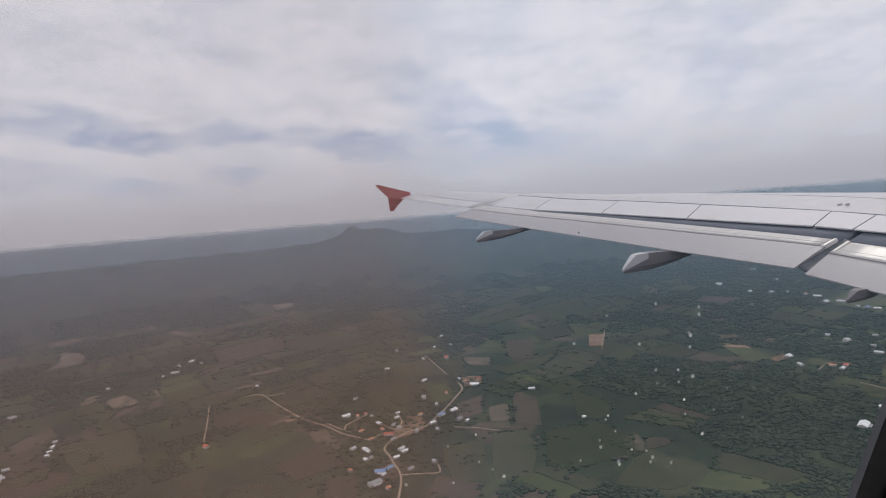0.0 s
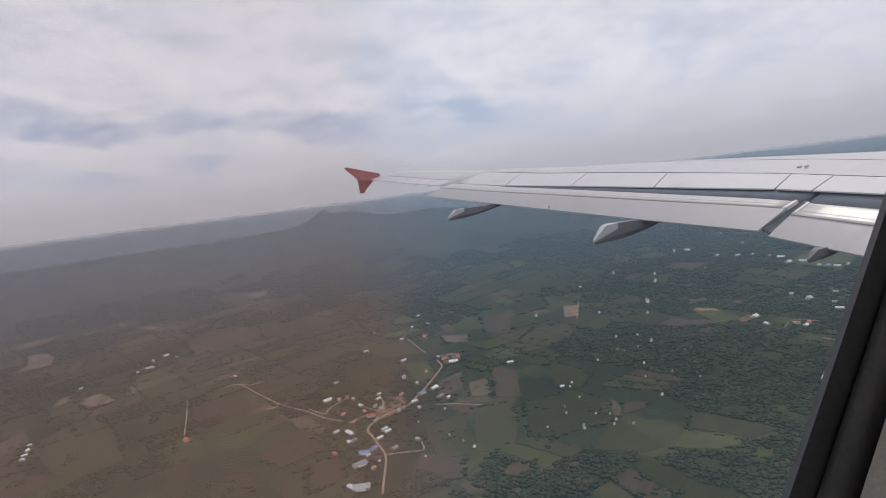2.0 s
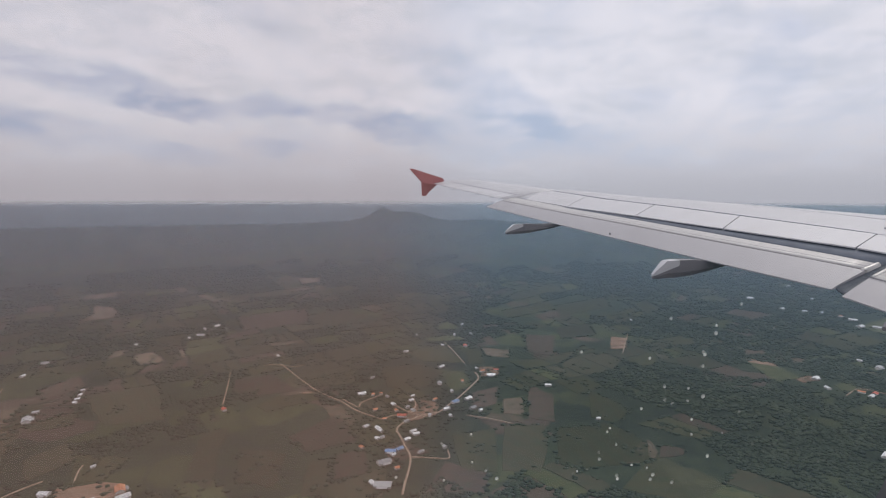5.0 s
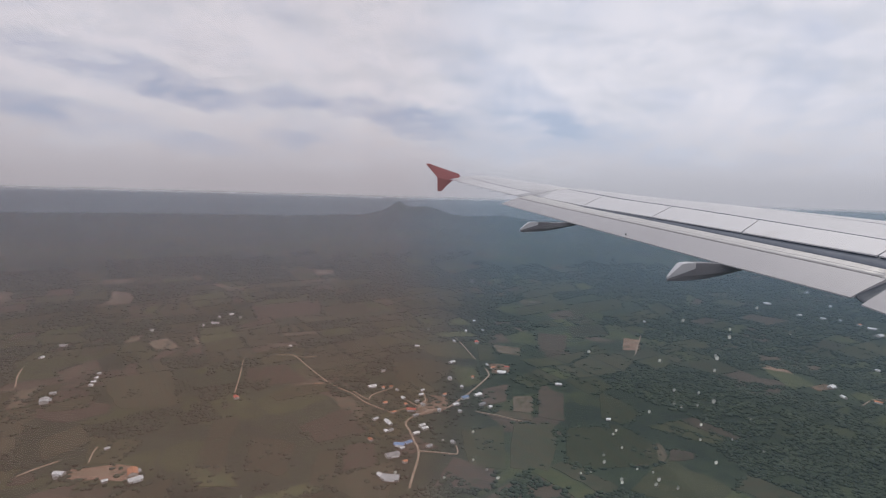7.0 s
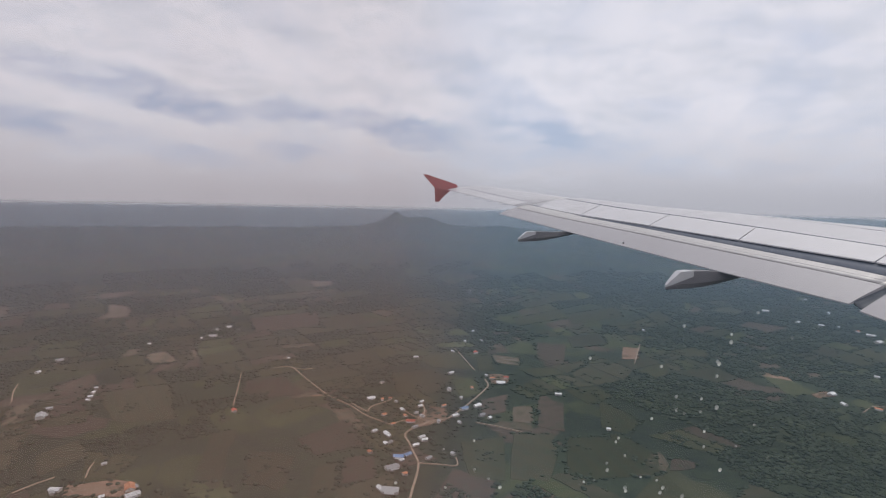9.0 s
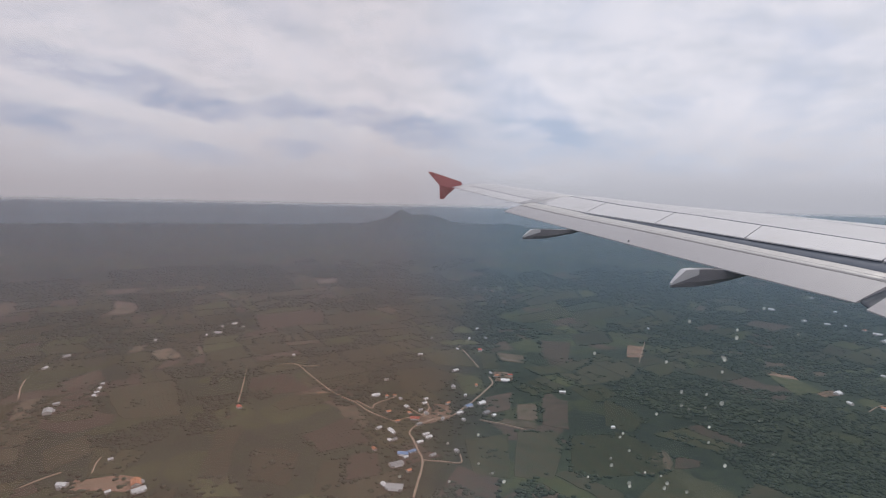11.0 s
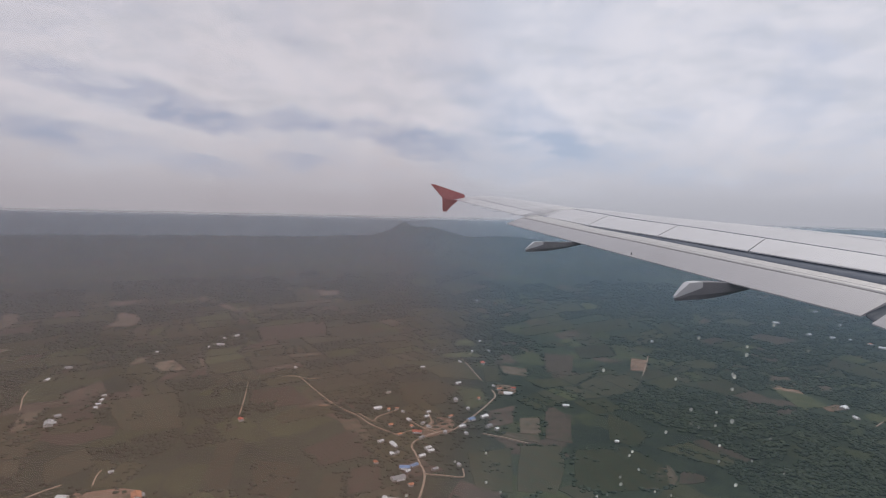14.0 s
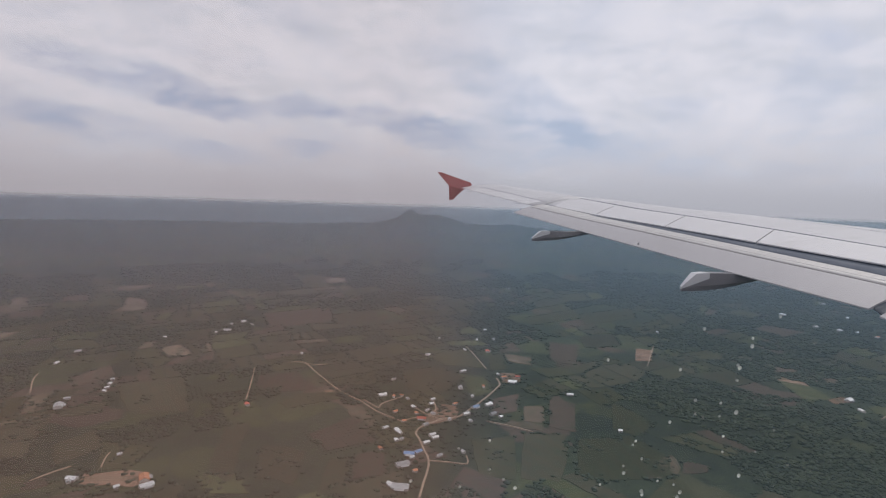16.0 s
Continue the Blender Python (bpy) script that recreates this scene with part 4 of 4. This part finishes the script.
def flap(name, y0, y1, tail, n, label, split, nose_mat):
    whole = tagged(new(name))
    whole.parent = wing
    whole["label"] = label
    prof_nose = ((-0.16, -0.085), (-0.10, -0.045), (0.0, -0.05), (0.10, -0.042))
    rows = {"band": [], "nose": [], "skin": []}
    for i in range(n + 1):
        y = y0 + (y1 - y0) * i / n
        sx, sz = rear(y)
        tx, tz = lerp_line(tail, y)
        wb = lerp_line(((1.0, 0.27), (4.9, 0.25), (8.0, 0.18), (10.6, 0.11), (10.8, 0.06), (12.5, 0.035)), y)[0]
        inn = lerp_line(((1.0, 0.10), (5.4, 0.075), (12.5, 0.03)), y)[0]

        def at(w, bulge):
            return (sx + (tx - sx) * w, y, (sz - inn) + (tz - sz + inn) * w + bulge)
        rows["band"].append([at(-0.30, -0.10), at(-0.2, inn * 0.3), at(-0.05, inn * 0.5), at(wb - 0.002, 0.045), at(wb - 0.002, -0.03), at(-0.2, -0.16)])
        rows["nose"].append([at(wb, 0.048), at(wb + 0.05, 0.056), at(split - 0.04, 0.062), at(split, 0.060), at(split, -0.05), at(wb, -0.12)])
        rows["skin"].append([at(split + 0.025, 0.056), at(0.60, 0.047), at(0.7, 0.038), at(0.85, 0.021), at(1.0, 0.0), at(1.0, -0.014), at(0.8, -0.03), at(split + 0.025, -0.06)])
    part("flap_shade_band", loft(rows["band"]), M_JOINT_SHADE, whole, "flap strip coloured dark blue-grey for spoiler shade", True)
    part("flap_nose", loft(rows["nose"]), nose_mat, whole, "bright rounded metal flap nose", True)
    part("flap_skin", loft(rows["skin"]), M_FLAP, whole, "grey painted flap skin")
    # lap joint along the flap and the doubler strip ahead of it
    for w0, w1, up_, mat, lb in ((split + 0.006, split + 0.016, 0.0585, M_FAIR, "thin grey lap joint"), (split - 0.085, split - 0.081, 0.0635, M_FLAP, "thin grey doubler edge")):
        secs = []
        for i in range(n + 1):
            y = y0 + (y1 - y0) * i / n
            sx, sz = rear(y)
            tx, tz = lerp_line(tail, y)
            inn = lerp_line(((1.0, 0.10), (5.4, 0.075), (12.5, 0.03)), y)[0]
            secs.append([(sx + (tx - sx) * w, y, (sz - inn) + (tz - sz + inn) * w + z) for w, z in ((w0, up_), (w1, up_ - 0.001), (w1, up_ - 0.02), (w0, up_ - 0.02))])
        part("flap_joint", loft(secs), mat, whole, lb)
    return whole


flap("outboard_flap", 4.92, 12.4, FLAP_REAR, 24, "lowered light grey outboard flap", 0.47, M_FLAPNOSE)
# inboard metal nose is widened and brightened for the highlight on it
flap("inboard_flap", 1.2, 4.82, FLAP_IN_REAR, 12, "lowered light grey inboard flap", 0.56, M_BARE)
# dark seal between the two flaps and bright worn ends beside it


def on_flap(y, tail, w, z):
    """A place on a flap's upper side: across the wing, w of the way aft, z above its chord."""
    sx, sz = rear(y)
    tx, tz = lerp_line(tail, y)
    inn = lerp_line(((1.0, 0.10), (5.4, 0.075), (12.5, 0.03)), y)[0]
    return (sx + (tx - sx) * w, y, (sz - inn) + (tz - sz + inn) * w + z)


secs = []
for k in range(17):
    w = 0.14 + 0.79 * k / 16
    lift = 0.035 * (1 - w)
    a, b = Vector(on_flap(4.822, FLAP_IN_REAR, w, lift)), Vector(on_flap(4.918, FLAP_REAR, w, lift))
    down = Vector((0, 0, -1))
    secs.append([tuple(a), tuple(a.lerp(b, 0.3) + down * 0.022), tuple(a.lerp(b, 0.7) + down * 0.022), tuple(b), tuple(b + down * (0.034 + 0.03 * (1 - w))), tuple(a + down * (0.034 + 0.03 * (1 - w)))])
part("flap_seal", loft(secs), M_SEAL, wing, "dark rubber seal between the flaps", True)
for y0, y1, tail, w1 in ((4.922, 4.962, FLAP_REAR, 0.5), (4.775, 4.818, FLAP_IN_REAR, 0.56)):
    secs = []
    for k in range(9):
        w = 0.26 + (w1 - 0.26) * k / 8
        a, b = Vector(on_flap(y0, tail, w, 0.066)), Vector(on_flap(y1, tail, w, 0.066))
        low = Vector((0, 0, -0.05))
        secs.append([tuple(a), tuple(a.lerp(b, 0.5) + Vector((0, 0, 0.006))), tuple(b), tuple(b + low), tuple(a + low)])
    part("flap_end_cap", loft(secs), M_BARE, wing, "bare metal flap end", True)


def fairing(tail, scale, lean, cap_end=0.6):
    """A flap track fairing: a canoe under the flap with flat sides and a pale top towards its pointed tail."""
    ax, ay, az_ = tail
    can = new("flap_fairing")
    can.parent = wing
    can["label"] = "grey canoe-shaped flap track fairing"
    shape = ((0.0, -0.060, 0.0, 0.02), (0.07, -0.062, 0.062, 0.035), (0.21, -0.064, 0.175, 0.06), (0.40, -0.062, 0.178, 0.09), (0.58, -0.053, 0.172, 0.105), (0.88, -0.015, 0.15, 0.12), (1.22, 0.035, 0.15, 0.12), (1.7, 0.12, 0.20, 0.10), (2.2, 0.19, 0.25, 0.06))
    secs, cap = [], []
    for dx, lo, hi, w in shape:
        x, y, w = ax + dx * scale, ay + dx * lean, w * scale
        lo, hi = az_ + lo * scale, az_ + hi * scale * scale
        secs.append([(x, y - w, hi), (x, y - w, lo * 0.7 + hi * 0.3), (x, y - w * 0.6, lo), (x, y + w * 0.6, lo), (x, y + w, lo * 0.7 + hi * 0.3), (x, y + w, hi)])
        if dx < cap_end:
            cut = min(az_ + (-0.022 + 0.18 * dx / 0.56) * scale * scale, hi - 0.003)
            cap.append([(x - 0.004, y - w - 0.004, cut), (x - 0.004, y - w - 0.004, hi + 0.005), (x, y + w + 0.004, hi + 0.005), (x, y + w + 0.004, cut)])
    part("fairing_body", loft(secs), M_FAIR, can)
    if cap_end:
        part("fairing_cap", loft(cap), M_PLATE, can, "white upper tail cap")
    return can


fairing((4.21, 10.0, -0.671), 0.85, 0.05, 0.42)
fairing((4.97, 6.65, -1.150), 1.0, 0.06, 0.5)
fairing((5.84, 4.15, -1.445), 0.66, 0.05, 0.0)

# tip fence
FENCE = ((3.74, 0.855), (3.82, 0.86), (4.30, 0.70), (4.69, 0.57), (4.73, 0.50), (4.48, 0.37), (4.29, 0.20), (4.19, 0.085), (4.08, 0.09), (4.06, 0.48))
bm = loft([[(x, 15.62 + dy + (0.02 if z > 0.6 else 0.0) + (0.06 if z < 0.3 else 0), z) for x, z in FENCE] for dy in (0.0, 0.05)])
part("tip_fence", bm, M_RED, wing, "swept red wingtip fence")
for k, y in enumerate((12.9, 13.4, 13.9, 14.4, 14.9)):
    x, z = rear(y)
    part("static_wick", loft([[(x + 0.03, y - 0.006, z - 0.01), (x + 0.03, y + 0.006, z - 0.01), (x + 0.03, y, z)], [(x - 0.16, y - 0.003, z - 0.025), (x - 0.16, y + 0.003, z - 0.025), (x - 0.16, y, z - 0.02)]]), M_SEAL, wing, "thin dark static wick")
# small hoisting lug on the upper skin and a latch mark on the flap
ly, lx = 5.84, 8.30
lz = top_at(ly, lx)
for dy in (-0.05, 0.06):
    part("lug", loft([[(lx + 0.042 * math.cos(t) * q, ly + dy + e, lz + 0.016 + 0.021 * math.sin(t) * q) for t in (k * math.pi / 4 for k in range(8))] for q, e in ((0.6, -0.02), (1, -0.012), (1, 0.012), (0.6, 0.02))]), M_PLATE, wing, "grey ring lug", True)
part("latch", box(5.365, 5.385, 8.29, 8.31, -0.70, -0.671), M_FAIR, wing, "small dark latch")

# ---------------------------------------------------------------- the cabin window
C_U, C_V = Vector((0.81, 0.0, -0.586)), Vector((0.586, 0.0, 0.81))


def outline(a, b, r, y, n=10):
    """A rounded window outline in the plane y, leaning with the cabin wall."""
    pts = []
    for cx, cz, t0 in ((a - r, b - r, 0), (-(a - r), b - r, 90), (-(a - r), -(b - r), 180), (a - r, -(b - r), 270)):
        for k in range(n + 1):
            t = radians(t0 + 90 * k / n)
            p = C_U * (cx + r * math.cos(t)) + C_V * (cz + r * math.sin(t))
            pts.append((p.x - 0.0405, y, p.z))
    return pts


def ring_between(loops):
    bm = bmesh.new()
    rows = [[bm.verts.new(p) for p in l] for l in loops]
    n = len(rows[0])
    for a, b in zip(rows, rows[1:] + rows[:1]):
        for i in range(n):
            bm.faces.new((a[i], a[(i + 1) % n], b[(i + 1) % n], b[i]))
    return bm


window = tagged(new("window_1"), "cabin window with dark gasket and a brown-veiled acrylic pane", "window", kind="structure")
window.matrix_world = AIRFRAME
ob = part("gasket", ring_between([outline(0.248, 0.36, 0.13, 0.136), outline(0.2503, 0.3615, 0.13, 0.140), outline(0.33, 0.42, 0.15, 0.140), outline(0.33, 0.42, 0.15, 0.136)]), M_BEZEL, window, "black rubber gasket")
ob = part("retainer", ring_between([outline(0.2605, 0.370, 0.14, 0.1315), outline(0.262, 0.372, 0.14, 0.1355), outline(0.34, 0.43, 0.15, 0.1355), outline(0.34, 0.43, 0.15, 0.1315)]), M_GREYBEZEL, window, "dark grey retainer ring")
bm = loft([outline(0.264, 0.367, 0.132, y) for y in (0.1405, 0.1445)])
pane = part("pane", bm, M_PANE, window, "clear acrylic with a cabin reflection coloured in as brown veil")
pane.visible_shadow = False
DROPS = ((0.1190, -0.0472, 0.00083), (0.1184, -0.0601, 0.00094), (0.1230, -0.0412, 0.00083), (0.1184, -0.0464, 0.00073), (0.1183, -0.0508, 0.00065), (0.1047, -0.0553, 0.00071), (0.1048, -0.0592, 0.00072), (0.1073, -0.0605, 0.00063), (0.1131, -0.0569, 0.00055), (0.1128, -0.0607, 0.00055), (0.1143, -0.0667, 0.00056), (0.1142, -0.0713, 0.00057), (0.0967, -0.0609, 0.00061), (0.1069, -0.0352, 0.00069), (0.1231, -0.0389, 0.00055), (0.0827, -0.0738, 0.00069), (0.0883, -0.0797, 0.00080), (0.0885, -0.0807, 0.00062), (0.0825, -0.0718, 0.00052), (0.0853, -0.0661, 0.00051), (0.0862, -0.0651, 0.00051), (0.0882, -0.0704, 0.00052), (0.1201, -0.0791, 0.00078), (0.1006, -0.0816, 0.00074), (0.0997, -0.0829, 0.00074), (0.1072, -0.0851, 0.00076), (0.0773, -0.0419, 0.00056), (0.0996, -0.0462, 0.00060), (0.1323, -0.0331, 0.00066), (0.1450, -0.0416, 0.00070), (0.1319, -0.0668, 0.00059), (0.1372, -0.0778, 0.00062), (0.1255, -0.0726, 0.00049), (0.0786, -0.0761, 0.00043), (0.0755, -0.0761, 0.00043), (0.0741, -0.0765, 0.00042), (0.0933, -0.0773, 0.00045), (0.0985, -0.0791, 0.00046), (0.0236, -0.0686, 0.00053), (0.0442, -0.0681, 0.00039), (0.0363, -0.0717, 0.00046), (0.0511, -0.0739, 0.00064), (0.0360, -0.0617, 0.00038), (0.0480, -0.0712, 0.00047), (0.0442, -0.0604, 0.00038), (0.0442, -0.0606, 0.00030))
disc = bmesh.new()
bmesh.ops.create_circle(disc, cap_ends=False, segments=12, radius=1.0)
rim = list(disc.verts)
mid = [disc.verts.new((v.co.x * 0.6, v.co.y * 0.6, 0.8)) for v in rim]
for i in range(12):
    disc.faces.new((rim[i], rim[(i + 1) % 12], mid[(i + 1) % 12], mid[i]))
disc.faces.new(mid)
disc_mesh = bpy.data.meshes.new("dried_drop")
disc.to_mesh(disc_mesh)
disc.free()
disc_mesh.materials.append(M_DROP)
for x, z, r in DROPS:
    ob = new("dried_drop", disc_mesh)
    ob.parent = window
    ob.matrix_basis = Matrix.Translation((x, 0.1395, z)) @ Matrix.Rotation(radians(90), 4, 'X') @ Matrix.Diagonal((r * 0.8, r * 0.8, 0.0003, 1))
    ob.visible_shadow = False

# cabin side wall with its opening, and the rest of the cabin shell behind the camera
outer = []
hole = outline(0.268, 0.375, 0.14, 0.125)
for x, y, z in hole:
    s = 0.75 / max(abs(x), abs(z))
    outer.append((x * s, 0.125, z * s))
bm = ring_between([hole, outer, [(x, 0.165, z) for x, y, z in outer], [(x + (0.02 if x > 0 else -0.02), 0.165, z + (0.02 if z > 0 else -0.02)) for x, y, z in outline(0.33, 0.42, 0.15, 0.165)]])
ob = part("wall_cabin", bm, M_PANEL, None)
ob.matrix_world = AIRFRAME
tagged(ob, "pale beige cabin side wall panel round the window", "wall", kind="structure")
# unseen closing walls; two openings added opposite to brighten the window panel
for nm, b_, lb in (("cabin_floor", (-0.78, 0.78, -1.3, 0.165, -0.80, -0.76), "grey cabin floor"), ("cabin_ceiling", (-0.78, 0.78, -1.3, 0.165, 0.76, 0.80), "pale cabin ceiling panel"),
                   ("wall_aft", (-0.80, -0.755, -1.3, 0.165, -0.755, 0.755), "pale plain wall closing the cabin aft"), ("wall_forward", (0.755, 0.80, -1.3, 0.165, -0.755, 0.755), "pale plain wall closing the cabin ahead"),
                   ("wall_inner_low", (-0.80, 0.80, -1.36, -1.305, -0.80, -0.30), "pale cabin wall below the unseen light openings"), ("wall_inner_high", (-0.80, 0.80, -1.36, -1.305, 0.35, 0.80), "pale cabin wall above the unseen light openings"),
                   ("wall_pier_aft", (-0.80, -0.62, -1.36, -1.305, -0.30, 0.35), "pale cabin wall pier"), ("wall_pier", (-0.09, 0.09, -1.36, -1.305, -0.30, 0.35), "pale cabin wall pier between unseen light openings"), ("wall_pier_forward", (0.62, 0.80, -1.36, -1.305, -0.30, 0.35), "pale cabin wall pier")):
    x0, x1, y0, y1, z0, z1 = b_
    ob = part(nm, box(x0, x1, y0, y1, z0, z1), M_PANEL, None)
    ob.matrix_world = AIRFRAME
    tagged(ob, lb, nm.split("_")[-1] if "wall" not in nm else "wall", kind="structure")

# outer side of the fuselage, to which the wing's root is fixed
for nm, b_, lb in (("wall_fuselage", (0.802, 13.2, 0.03, 0.18, -2.4, -0.12), "pale grey outer side of the fuselage"), ("wall_wing_root", (7.1, 13.2, 0.182, 0.66, -2.4, -0.3), "pale grey fairing at the wing root")):
    ob = part(nm, box(*b_), M_SKIN, None)
    ob.matrix_world = AIRFRAME
    tagged(ob, lb, "wall", kind="structure")
